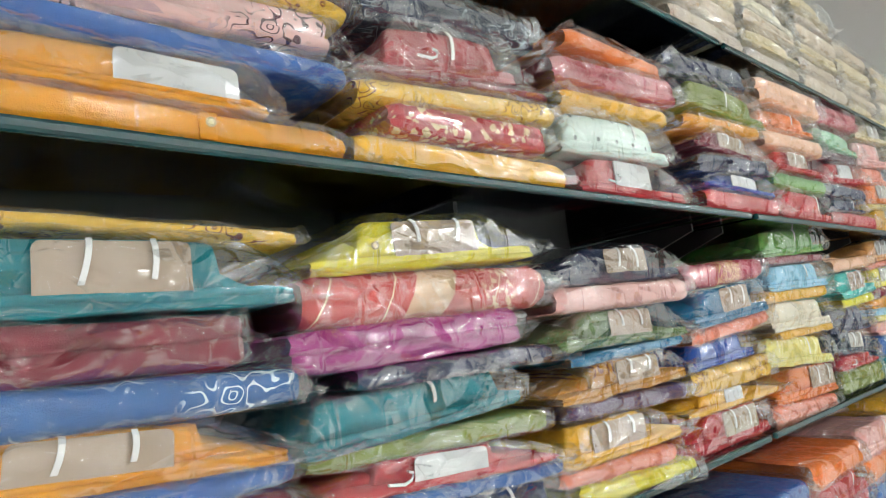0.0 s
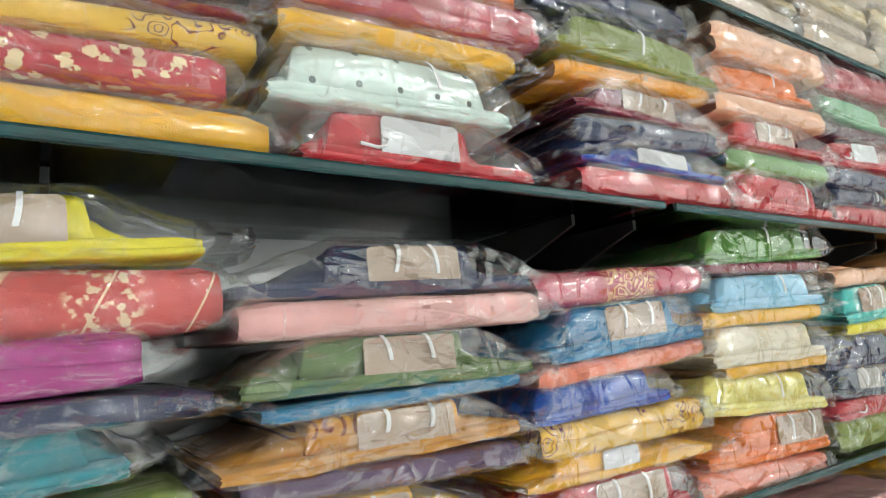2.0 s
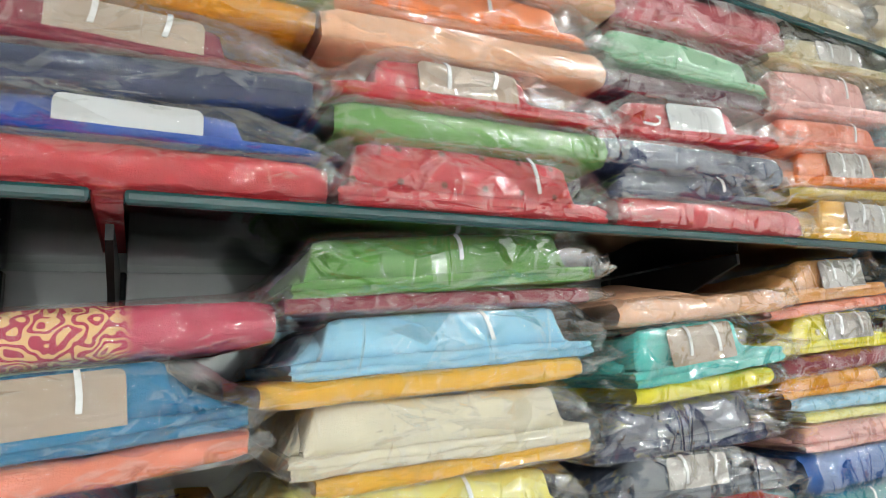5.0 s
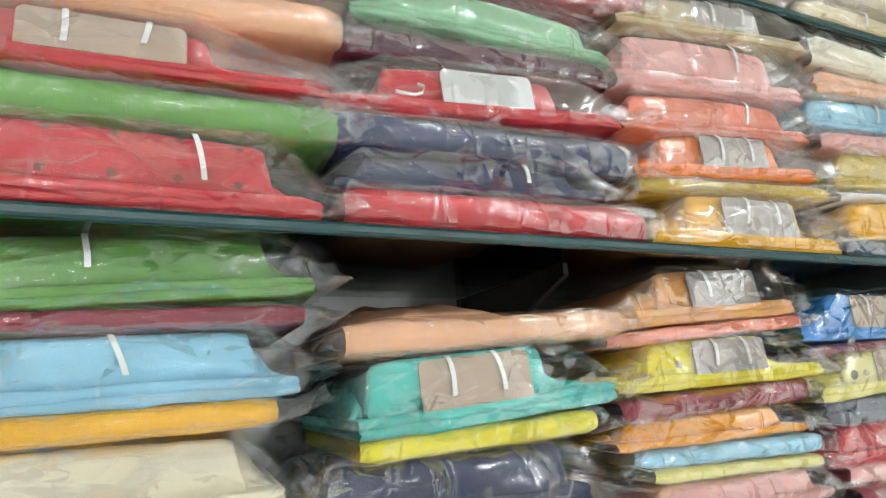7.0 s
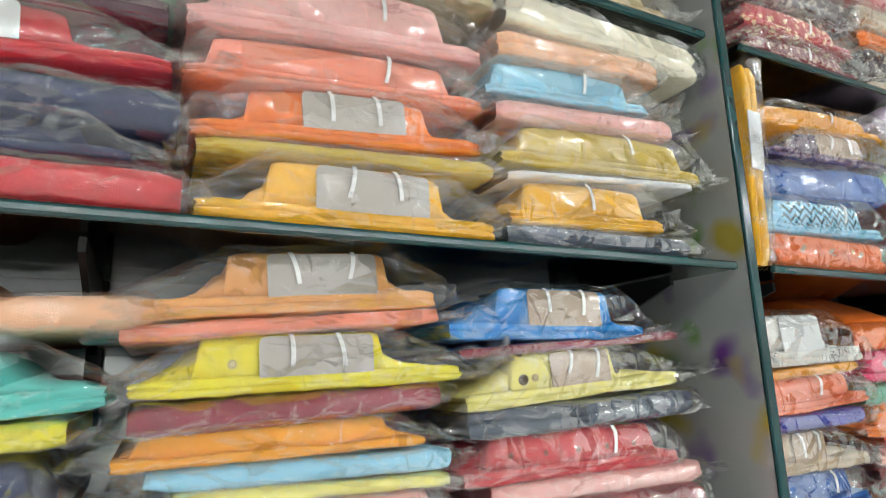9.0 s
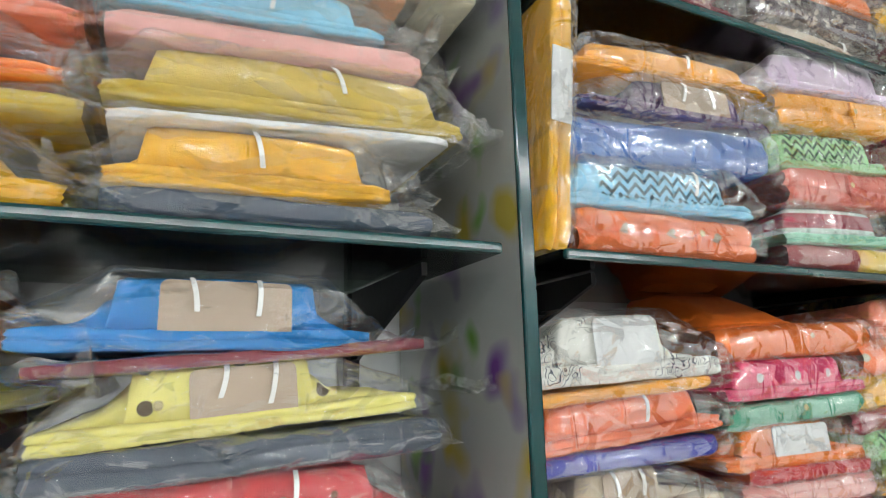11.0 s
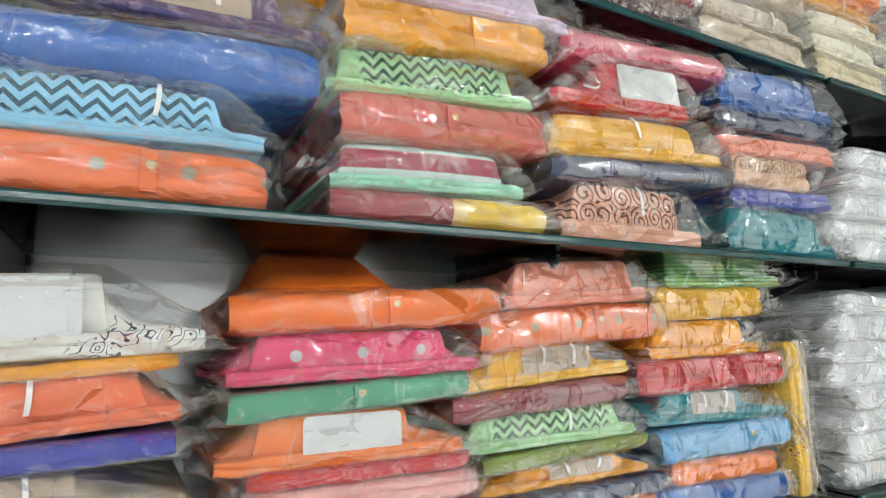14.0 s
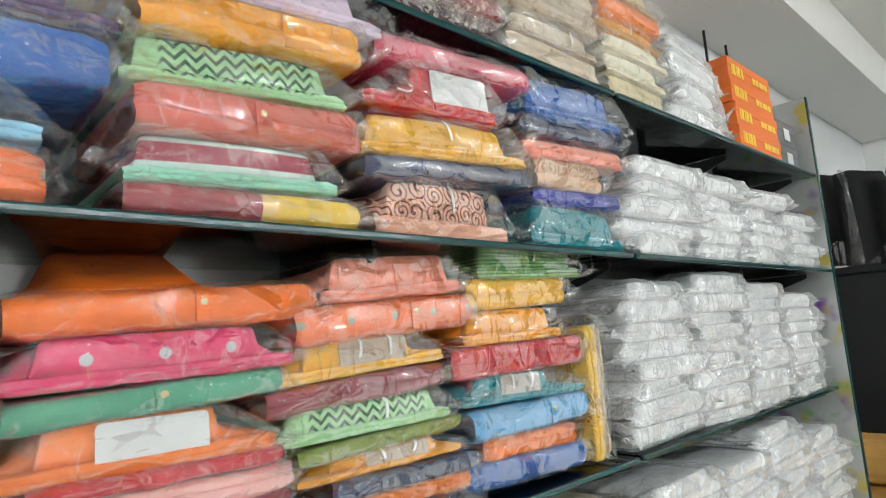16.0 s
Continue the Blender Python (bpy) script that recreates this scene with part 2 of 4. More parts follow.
def film_material(name, body, gloss, tilt, lines, milkiness=0.85):
    """Thin clear polythene: mostly clear, a little milky, with flat facets that meet in sharp straight creases."""
    m, nt, b = nodes_of(name)
    nt.nodes.remove(b)
    out = nt.nodes["Material Output"]
    tc = N(nt, "ShaderNodeTexCoord").outputs["Object"]
    shift = N(nt, "ShaderNodeVectorMath", operation="MULTIPLY_ADD")
    rnd = N(nt, "ShaderNodeObjectInfo").outputs["Random"]
    nt.links.new(rnd, shift.inputs[0])
    shift.inputs[1].default_value = (17.0, 5.0, 11.0)
    nt.links.new(tc, shift.inputs[2])
    base = shift.outputs[0]
    patch = step_of(nt, noise_node(nt, base, 13, 1), 0.4, 0.62)
    height, crease_glints = None, None
    for scale, squash, turn, share in ((15, (0.6, 1, 1.0), 0.4, 1.0), (34, (0.55, 1, 0.9), -0.6, 0.8)):
        mp = N(nt, "ShaderNodeMapping")
        mp.inputs["Scale"].default_value, mp.inputs["Rotation"].default_value = squash, (0, turn, 0)
        nt.links.new(base, mp.inputs[0])
        cells = N(nt, "ShaderNodeTexVoronoi")
        cells.inputs["Scale"].default_value = scale
        nt.links.new(mp.outputs[0], cells.inputs["Vector"])
        local = N(nt, "ShaderNodeVectorMath", operation="SUBTRACT")
        nt.links.new(mp.outputs[0], local.inputs[0])
        nt.links.new(cells.outputs["Position"], local.inputs[1])
        lean = N(nt, "ShaderNodeVectorMath", operation="SUBTRACT")
        lean.inputs[1].default_value = (0.5, 0.5, 0.5)
        nt.links.new(cells.outputs["Color"], lean.inputs[0])
        dot = N(nt, "ShaderNodeVectorMath", operation="DOT_PRODUCT")
        nt.links.new(local.outputs[0], dot.inputs[0])
        nt.links.new(lean.outputs[0], dot.inputs[1])
        border = N(nt, "ShaderNodeTexVoronoi", feature="DISTANCE_TO_EDGE")
        border.inputs["Scale"].default_value = scale
        nt.links.new(mp.outputs[0], border.inputs["Vector"])
        inner = step_of(nt, border.outputs["Distance"], 0.0, 0.16)
        some = math_node(nt, "ADD", math_node(nt, "MULTIPLY", patch, 0.7), 0.3)
        h = math_node(nt, "MULTIPLY", math_node(nt, "MULTIPLY", dot.outputs["Value"], tilt * share), math_node(nt, "MULTIPLY", inner, some))
        height = h if height is None else math_node(nt, "ADD", height, h)
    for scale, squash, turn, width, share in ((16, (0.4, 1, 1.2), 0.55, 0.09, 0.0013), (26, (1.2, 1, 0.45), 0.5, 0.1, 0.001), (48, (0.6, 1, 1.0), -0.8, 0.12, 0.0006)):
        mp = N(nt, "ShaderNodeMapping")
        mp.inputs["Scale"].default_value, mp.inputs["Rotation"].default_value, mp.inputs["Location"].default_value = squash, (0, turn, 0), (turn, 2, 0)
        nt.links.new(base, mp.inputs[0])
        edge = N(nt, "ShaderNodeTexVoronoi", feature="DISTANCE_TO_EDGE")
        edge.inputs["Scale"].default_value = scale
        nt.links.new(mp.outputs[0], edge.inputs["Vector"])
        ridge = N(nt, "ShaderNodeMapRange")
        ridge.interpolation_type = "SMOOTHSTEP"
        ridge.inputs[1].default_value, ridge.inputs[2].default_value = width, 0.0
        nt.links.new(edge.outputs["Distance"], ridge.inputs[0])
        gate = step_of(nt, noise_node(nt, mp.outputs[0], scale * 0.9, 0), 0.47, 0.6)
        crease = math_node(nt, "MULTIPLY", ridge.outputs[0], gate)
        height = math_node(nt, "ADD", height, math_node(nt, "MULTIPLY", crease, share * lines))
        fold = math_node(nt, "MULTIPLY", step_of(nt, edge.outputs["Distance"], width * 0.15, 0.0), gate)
        crease_glints = fold if crease_glints is None else math_node(nt, "MAXIMUM", crease_glints, fold)
    height = math_node(nt, "ADD", height, math_node(nt, "MULTIPLY", noise_node(nt, base, 20, 1), 0.003 * tilt))
    bp = N(nt, "ShaderNodeBump")
    bp.inputs["Strength"].default_value, bp.inputs["Distance"].default_value = 1.0, 1.0
    nt.links.new(height, bp.inputs["Height"])
    clear, milk, shine = N(nt, "ShaderNodeBsdfTransparent"), N(nt, "ShaderNodeBsdfDiffuse"), N(nt, "ShaderNodeBsdfAnisotropic")
    clear.inputs[0].default_value = (0.985, 0.985, 0.985, 1)
    milk.inputs[0].default_value = (milkiness, milkiness, milkiness, 1)
    shine.inputs["Roughness"].default_value = 0.09
    shine.inputs["Color"].default_value = (1, 1, 1, 1)
    fr = N(nt, "ShaderNodeFresnel")
    fr.inputs[0].default_value = 1.5
    for n in (shine, fr):
        nt.links.new(bp.outputs[0], n.inputs["Normal"])
    a, c = N(nt, "ShaderNodeMixShader"), N(nt, "ShaderNodeMixShader")
    # creases painted white as highlights, on top of the whitening sharp folds give polythene
    glint_milk = math_node(nt, "ADD", math_node(nt, "MULTIPLY", crease_glints, 0.07 * min(1.0, lines)), body)
    nt.links.new(glint_milk, a.inputs[0])
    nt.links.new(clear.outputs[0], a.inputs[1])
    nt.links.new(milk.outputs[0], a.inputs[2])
    nt.links.new(math_node(nt, "MINIMUM", math_node(nt, "MULTIPLY", fr.outputs[0], gloss), 0.28), c.inputs[0])
    nt.links.new(a.outputs[0], c.inputs[1])
    nt.links.new(shine.outputs[0], c.inputs[2])
    nt.links.new(c.outputs[0], out.inputs[0])
    return m


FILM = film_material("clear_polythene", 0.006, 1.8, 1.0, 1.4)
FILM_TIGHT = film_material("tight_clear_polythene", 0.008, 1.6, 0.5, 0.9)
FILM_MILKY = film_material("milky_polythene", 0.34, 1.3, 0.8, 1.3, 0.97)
CARDS = {"t": plain("kraft_card", (0.45, 0.34, 0.25), 0.7, vary=0.06), "w": plain("white_card", (0.66, 0.67, 0.67), 0.5, vary=0.03),
         "g": plain("grey_board", (0.46, 0.42, 0.38), 0.6, vary=0.05)}
CLIP = plain("white_plastic", (0.85, 0.85, 0.84), 0.3, vary=0.02)
WALL = plain("painted_wall", (0.78, 0.78, 0.76), 0.6, grain=14, vary=0.05)
BACKBOARD = plain("grey_backboard", (0.84, 0.86, 0.87), 0.0, metal=0.3, grain=9, vary=0.08, relief=0)
CEIL = plain("ceiling_paint", (0.72, 0.71, 0.66), 0.8, grain=8, vary=0.03)
SOFFIT_PAINT = plain("soffit_paint", (0.66, 0.65, 0.62), 0.8, grain=8, vary=0.03)
TILE = plain("floor_tile", (0.8, 0.79, 0.76), 0.25, grain=12, vary=0.08, relief=0)
EDGE = plain("polished_glass_edge", (0.003, 0.045, 0.046), 0.14, grain=40, vary=0.3, relief=0, coat=0.1)
STEEL = plain("black_steel", (0.015, 0.015, 0.016), 0.4, metal=0.3)
CHROME = plain("brushed_steel", (0.6, 0.6, 0.6), 0.25, metal=1.0)
BRASS = plain("dull_brass", (0.6, 0.5, 0.25), 0.3, metal=1.0)
BLACK = plain("black_cloth", (0.006, 0.006, 0.007), 0.8, grain=80)
BOX_ORANGE = plain("orange_carton", (0.78, 0.16, 0.02), 0.4, vary=0.06)
BOX_GREY = plain("grey_carton", (0.12, 0.12, 0.13), 0.5)
BOX_INK = plain("yellow_ink", (0.86, 0.55, 0.05), 0.4)
GOLD = plain("golden_wrap", (0.55, 0.3, 0.08), 0.35, grain=22, vary=0.3)


def glass_shelf_material():
    m, nt, b = nodes_of("green_glass")
    nt.nodes.remove(b)
    out = nt.nodes["Material Output"]
    tr, gl, fr, mx = N(nt, "ShaderNodeBsdfTransparent"), N(nt, "ShaderNodeBsdfAnisotropic"), N(nt, "ShaderNodeFresnel"), N(nt, "ShaderNodeMixShader")
    tr.inputs[0].default_value = (0.78, 0.87, 0.84, 1)
    gl.inputs["Roughness"].default_value = 0.06
    fr.inputs[0].default_value = 1.5
    nt.links.new(fr.outputs[0], mx.inputs[0])
    nt.links.new(tr.outputs[0], mx.inputs[1])
    nt.links.new(gl.outputs[0], mx.inputs[2])
    nt.links.new(mx.outputs[0], out.inputs[0])
    return m


GLASS = glass_shelf_material()


def panel_material():
    """Back-painted glossy glass with scattered flower decals."""
    m, nt, b = nodes_of("decorated_glass")
    tc = N(nt, "ShaderNodeTexCoord").outputs["Object"]
    color = mix_color(nt, noise_node(nt, tc, 5, 2), (0.34, 0.36, 0.36), (0.62, 0.63, 0.61))
    for scale, low, tint, off in ((11, 0.62, (0.2, 0.07, 0.35), 0.0), (13, 0.64, (0.55, 0.45, 0.08), 3.1), (15, 0.66, (0.2, 0.45, 0.06), 7.7)):
        mp = N(nt, "ShaderNodeMapping")
        mp.inputs[1].default_value = (off, off, off)
        nt.links.new(tc, mp.inputs[0])
        color = mix_color(nt, step_of(nt, noise_node(nt, mp.outputs[0], scale, 1.5), low - 0.05, low + 0.1), color, tint)
    nt.links.new(color, b.inputs["Base Color"])
    b.inputs["Roughness"].default_value = 0.16
    b.inputs["Metallic"].default_value = 0.3
    b.inputs["Coat Weight"].default_value = 0.8
    return m


PANEL = panel_material()


# ---- mesh helpers ----
def mesh_of(name, verts, faces, material, smooth=False):
    me = bpy.data.meshes.new(name)
    me.from_pydata([tuple(v) for v in verts], [], faces)
    me.materials.append(material)
    if smooth:
        me.polygons.foreach_set("use_smooth", [True] * len(me.polygons))
    me.update()
    return me


def box_mesh(name, lo, hi, material, bevel=0.0):
    bm = bmesh.new()
    bmesh.ops.create_cube(bm, size=1)
    for v in bm.verts:
        v.co = Vector([lo[i] if v.co[i] < 0 else hi[i] for i in range(3)])
    if bevel:
        bmesh.ops.bevel(bm, geom=bm.edges[:], offset=bevel, segments=2, affect="EDGES", profile=0.5)
    me = bpy.data.meshes.new(name)
    bm.to_mesh(me)
    bm.free()
    me.materials.append(material)
    return me


def block(name, lo, hi, material, label="", category="", kind="structure", bevel=0.0, parent=None):
    ob = new(name, box_mesh(name, lo, hi, material, bevel))
    if parent:
        ob.parent = parent
    return tagged(ob, label, category, kind=kind) if not parent else tagged(ob, label)


def part(name, me, parent, label=""):
    ob = new(name, me)
    ob.parent = parent
    return tagged(ob, label)


def tube_grid(nu, nv):
    faces = [(i * nv + j, i * nv + (j + 1) % nv, (i + 1) * nv + (j + 1) % nv, (i + 1) * nv + j) for i in range(nu - 1) for j in range(nv)]
    faces.append(tuple(range(nv)))
    faces.append(tuple(reversed(range((nu - 1) * nv, nu * nv))))
    return faces


def slab(name, x0, x1, y0, y1, z0, z1, material, rng, lobes=1, ends=0.16, sag=0.0):
    """A folded cloth: rounded fold fronts, one lobe for each fold, swept along x."""
    nu, per = 18, 5
    th, ph = z1 - z0, rng.uniform(0, 50)
    front = []
    for k in range(lobes):
        for j in range(per):
            a = math.pi * (j / (per - 1) - 0.5)
            zc = (k + 0.5 + 0.5 * math.sin(a)) / lobes
            front.append((0.28 * th / lobes * (1 - math.cos(a)) + (0.0015 * (k % 2)), zc))
    section = front + [(y1 - y0, 1.0), (y1 - y0, 0.0)]
    verts = []
    for i in range(nu):
        u = i / (nu - 1)
        e = min(u, 1 - u) / 0.04
        shrink = 1 - ends * max(0, 1 - e) ** 2
        for dy, f in section:
            w = noise.noise(Vector((u * 5, f * 3 + ph, ph)))
            w2 = noise.noise(Vector((u * 16, f * 6, ph + 9)))
            zz = z0 + th * (0.5 + (f - 0.5) * shrink) - sag * math.sin(math.pi * u) * (1 - f) + (th * 0.06 + 0.001) * w + 0.0012 * w2
            xx = x0 + (x1 - x0) * u + (0.004 * w if 0 < i < nu - 1 else 0.003 * w2)
            verts.append((xx, y0 + dy + 0.0028 * w + 0.0012 * w2 + 0.006 * max(0, 1 - e) ** 2, zz))
    return mesh_of(name, verts, tube_grid(nu, len(section)), material, True)


def collar(name, x0, x1, y0, y1, z0, z1, material, rng):
    """The folded neck band of a shirt: a standing band that slopes down and back at its shoulders."""
    nu, ph = 27, rng.uniform(0, 50)
    verts = []
    lean = rng.uniform(0.1, 0.3)
    for i in range(nu):
        u = i / (nu - 1)
        edge = min(u, 1 - u)
        top = z0 + (z1 - z0) * (0.1 + 0.9 * min(1, edge / 0.045) ** 0.45)
        bow = 0.009 * (2 * u - 1) ** 2
        w = noise.noise(Vector((u * 4, ph, 0)))
        xx = x0 + (x1 - x0) * u
        th = top - z0
        r = min(0.004, th * 0.3)
        for dy, zz in ((0.001, z0), (0.0, z0 + th * 0.35), (0.0005, z0 + th * 0.7), (lean * 0.01, top - r), (r + 0.002, top),
                       (0.02, top - 0.1 * th), (0.05, top - 0.14 * th), (y1 - y0 - bow, z0 + th * 0.55), (y1 - y0 - bow, z0)):
            verts.append((xx, y0 + bow + dy + 0.002 * w, zz + 0.0015 * w))
    return mesh_of(name, verts, tube_grid(nu, 9), material, True)


def mound(name, x0, x1, y0, y1, z0, z1, span, material, rng, start=0.45, ramp=2.4):
    """The folded body behind a collar: high in the middle, falling to the sides in soft folds."""
    nu, nv, ph = 31, 7, rng.uniform(0, 50)
    verts = []
    for i in range(nu):
        u = 2 * i / (nu - 1) - 1
        away = max(span[0] - (u + 1) / 2, (u + 1) / 2 - span[1], 0.0) / 0.07
        rise = (0.2 + 0.8 / (1 + away ** 3)) * min(1, (1 - abs(u)) * 8)
        for j in range(nv):
            v = j / (nv - 1)
            fold = 0.004 * noise.noise(Vector((u * 7, v * 3, ph)))
            top = z0 + (z1 - z0) * rise * min(1, start + ramp * v) * (1 - 0.25 * v) + fold * rise
            verts.append((x0 + (x1 - x0) * (u + 1) / 2, y0 + (y1 - y0) * v + 0.02 * u * u * (1 - v) + fold, max(top, z0 + 0.001)))
        for j in (nv - 1, 0):
            v = j / (nv - 1)
            verts.append((x0 + (x1 - x0) * (u + 1) / 2, y0 + (y1 - y0) * v + 0.02 * u * u * (1 - v), z0))
    return mesh_of(name, verts, tube_grid(nu, nv + 2), material, True)


def bag_shell(name, x0, x1, y0, y1, heights, material, rng, flare, slack=1.0):
    """A loose bag round the cloth: heights gives the (low, high) of its sides at u; empty, crumpled, sealed ends."""
    nu, ph = 56, rng.uniform(0, 90)
    ring = [(0, 0.04), (-0.003, 0.25), (-0.004, 0.5), (-0.003, 0.75), (0.001, 0.95), (0.01, 1.03), (0.04, 1.05), (0.11, 1.03), (y1 - y0, 0.9),
            (y1 - y0, 0.1), (0.1, -0.02), (0.02, -0.02)]
    fl, fr = flare
    seal = (rng.uniform(0.2, 0.6), rng.uniform(0.15, 0.6))
    skew = (rng.uniform(-0.6, 0.6), rng.uniform(-0.6, 0.6))
    verts = []
    for i in range(nu):
        s = i / (nu - 1)
        s = 0.5 + 0.5 * math.copysign(abs(2 * s - 1) ** 0.8, s - 0.5)
        xx = x0 - fl + (x1 - x0 + fl + fr) * s
        u = (xx - x0) / (x1 - x0)
        lo, hi = heights(min(1, max(0, u)))
        hi *= 1 + 0.05 * slack * noise.noise(Vector((xx * 18, ph, 1)))
        k = 0 if u < 0.5 else 1
        over = max(-u * (x1 - x0) / fl, (u - 1) * (x1 - x0) / fr, 0)
        near_end = max(over, 1 - min(u, 1 - u) / 0.1, 0.0)
        pinch = 1 - 0.8 * min(1, over) ** 0.8
        mid = lo + (hi - lo) * seal[k]
        for dy, f in ring:
            p = Vector((xx * 20 + ph, dy * 16, f * 1.3 + ph))
            crumple = abs(noise.noise(p)) - 0.25 + 0.6 * (abs(noise.noise(p * 2.7)) - 0.25) * near_end
            out = (0.0035 * slack + 0.009 * near_end) * crumple
            zz = mid + (lo + (hi - lo) * f - mid) * pinch + 0.014 * over * noise.noise(Vector((xx * 22, dy * 14, ph)))
            back = 0.016 * over + 0.026 * over * noise.noise(Vector((f * 2, ph, 3 + k)))
            verts.append((xx + fl * over * skew[k] * (f - 0.5) * pinch + 0.006 * over * noise.noise(Vector((f * 5, dy * 9, ph))),
                          y0 - 0.004 + dy + back - (out if dy < 0.02 else 0), zz + (out if f > 0.9 else 0)))
    return mesh_of(name, verts, tube_grid(nu, len(ring)), material, True)


def card_mesh(name, x0, x1, y, z0, z1, material, tilt=0.0):
    """A thin card with rounded top corners, leaning on the cloth."""
    r, pts = min(0.006, (z1 - z0) * 0.3), []
    pts += [(x0, z0), (x1, z0)]
    for cx, a0 in ((x1 - r, 0), (x0 + r, 90)):
        pts += [(cx + r * math.cos(radians(a0 + a)), z1 - r + r * math.sin(radians(a0 + a))) for a in (0, 30, 60, 90)]
    n = len(pts)
    verts = [(px, y + tilt * (pz - z0), pz) for px, pz in pts] + [(px, y + 0.0012 + tilt * (pz - z0), pz) for px, pz in pts]
    faces = [tuple(range(n)), tuple(reversed(range(n, 2 * n)))] + [(i, i + n, (i + 1) % n + n, (i + 1) % n) for i in range(n)]
    return mesh_of(name, verts, faces, material)


def lining_mesh(name, x0, x1, y0, y1, z, material):
    """A shallow crescent of inner cloth lying in a folded collar."""
    n, verts = 20, []
    for k, (sc, dz) in enumerate(((1.0, 0.0), (0.75, 0.003), (0.3, 0.001))):
        for i in range(n):
            a = 2 * math.pi * i / n
            verts.append(((x0 + x1) / 2 + (x1 - x0) / 2 * sc * math.cos(a), (y0 + y1) / 2 + (y1 - y0) / 2 * sc * math.sin(a), z + dz))
    faces = [(k * n + i, k * n + (i + 1) % n, (k + 1) * n + (i + 1) % n, (k + 1) * n + i) for k in range(2) for i in range(n)] + [tuple(range(2 * n, 3 * n))]
    faces.append(tuple(reversed(range(n))))
    return mesh_of(name, verts, faces, material, True)


def hook_mesh(name, x, y, z, rng):
    """A thin bent plastic strip."""
    pts = [(0.0, 0.0), (0.018, -0.002), (0.026, 0.001), (0.028, 0.007), (0.022, 0.009)]
    verts, r = [], 0.0016
    for px, pz in pts:
        for a in range(6):
            verts.append((x + px, y + 0.002 + r * math.cos(a * math.pi / 3) - 0.004, z + pz + r * math.sin(a * math.pi / 3)))
    return mesh_of(name, verts, tube_grid(len(pts), 6), CLIP, True)


def strip_mesh(name, x, y, z0, z1, lean, rng):
    """A flat white plastic strip hooked over a card, bowed a little and leaning."""
    verts, n = [], 6
    for i in range(n):
        f = i / (n - 1)
        cx, dy = x + lean * f + 0.0012 * math.sin(3 * f), -0.0022 - 0.0015 * math.sin(math.pi * f) + 0.004 * max(0, f - 0.8) * 5
        for px, py in ((-0.0021, 0), (0.0021, 0), (0.0021, 0.0012), (-0.0021, 0.0012)):
            verts.append((cx + px, y + dy + py, z0 + (z1 - z0) * f))
    return mesh_of(name, verts, tube_grid(n, 4), CLIP)


def button_mesh(name, x, y, z):
    n, verts = 12, []
    for r, dy in ((0.0042, 0.002), (0.0042, 0.0), (0.003, -0.0006), (0.0022, 0.0)):
        verts += [(x + r * math.cos(2 * math.pi * i / n), y + dy, z + r * math.sin(2 * math.pi * i / n)) for i in range(n)]
    return mesh_of(name, verts, tube_grid(4, n), BRASS)


LININGS = {"brightblue": "sky", "tealblue": "mint", "turq": "teal", "oliveyel": "khaki", "sky": "white"}
WORDS = {"k": "folded shirt", "s": "folded cloth", "r": "rolled-edge folded cloth"}
TINTS = {"orangebox": "orange-red", "orangebig": "bright orange", "paleyel": "pale yellow", "oliveyel": "olive yellow", "brownyel": "golden brown", "redmat": "dull red",
         "pinkred": "hot pink", "mintg": "mint green", "mint": "pale mint", "seagreen": "sea green", "turq": "turquoise", "tealblue": "teal blue", "sky": "light blue",
         "skyblue": "sky blue", "royal": "royal blue", "brightblue": "bright blue", "navy": "navy blue", "redfloral": "red floral", "yelprint": "printed yellow",
         "redprint": "red patterned", "blueprint": "blue patterned", "navyprint": "dark patterned", "pinkline": "pink line-printed", "reddot": "red dotted",
         "bluezig": "light blue zigzag", "greenzig": "green zigzag", "mintmar": "mint and maroon", "maryel": "maroon and yellow", "peachprint": "peach swirl-printed",
         "beigeprint": "beige swirl-printed", "whiteprint": "white sketch-printed", "greenstripe": "green striped", "mintdot": "pale mint dotted", "marprint": "maroon floral",
         "darkprint": "dark floral", "tanprint": "tan patterned", "magentaprint": "pink spotted", "orangemotif": "orange motif", "crimsongold": "crimson and gold",
         "brownprint": "golden brown printed", "paleflower": "pale yellow flowered", "purpleleaf": "purple leaf-patterned"}
CARD_WORDS = {"t": " with tan card", "w": " with white card", "g": " with grey card"}
count = [0]


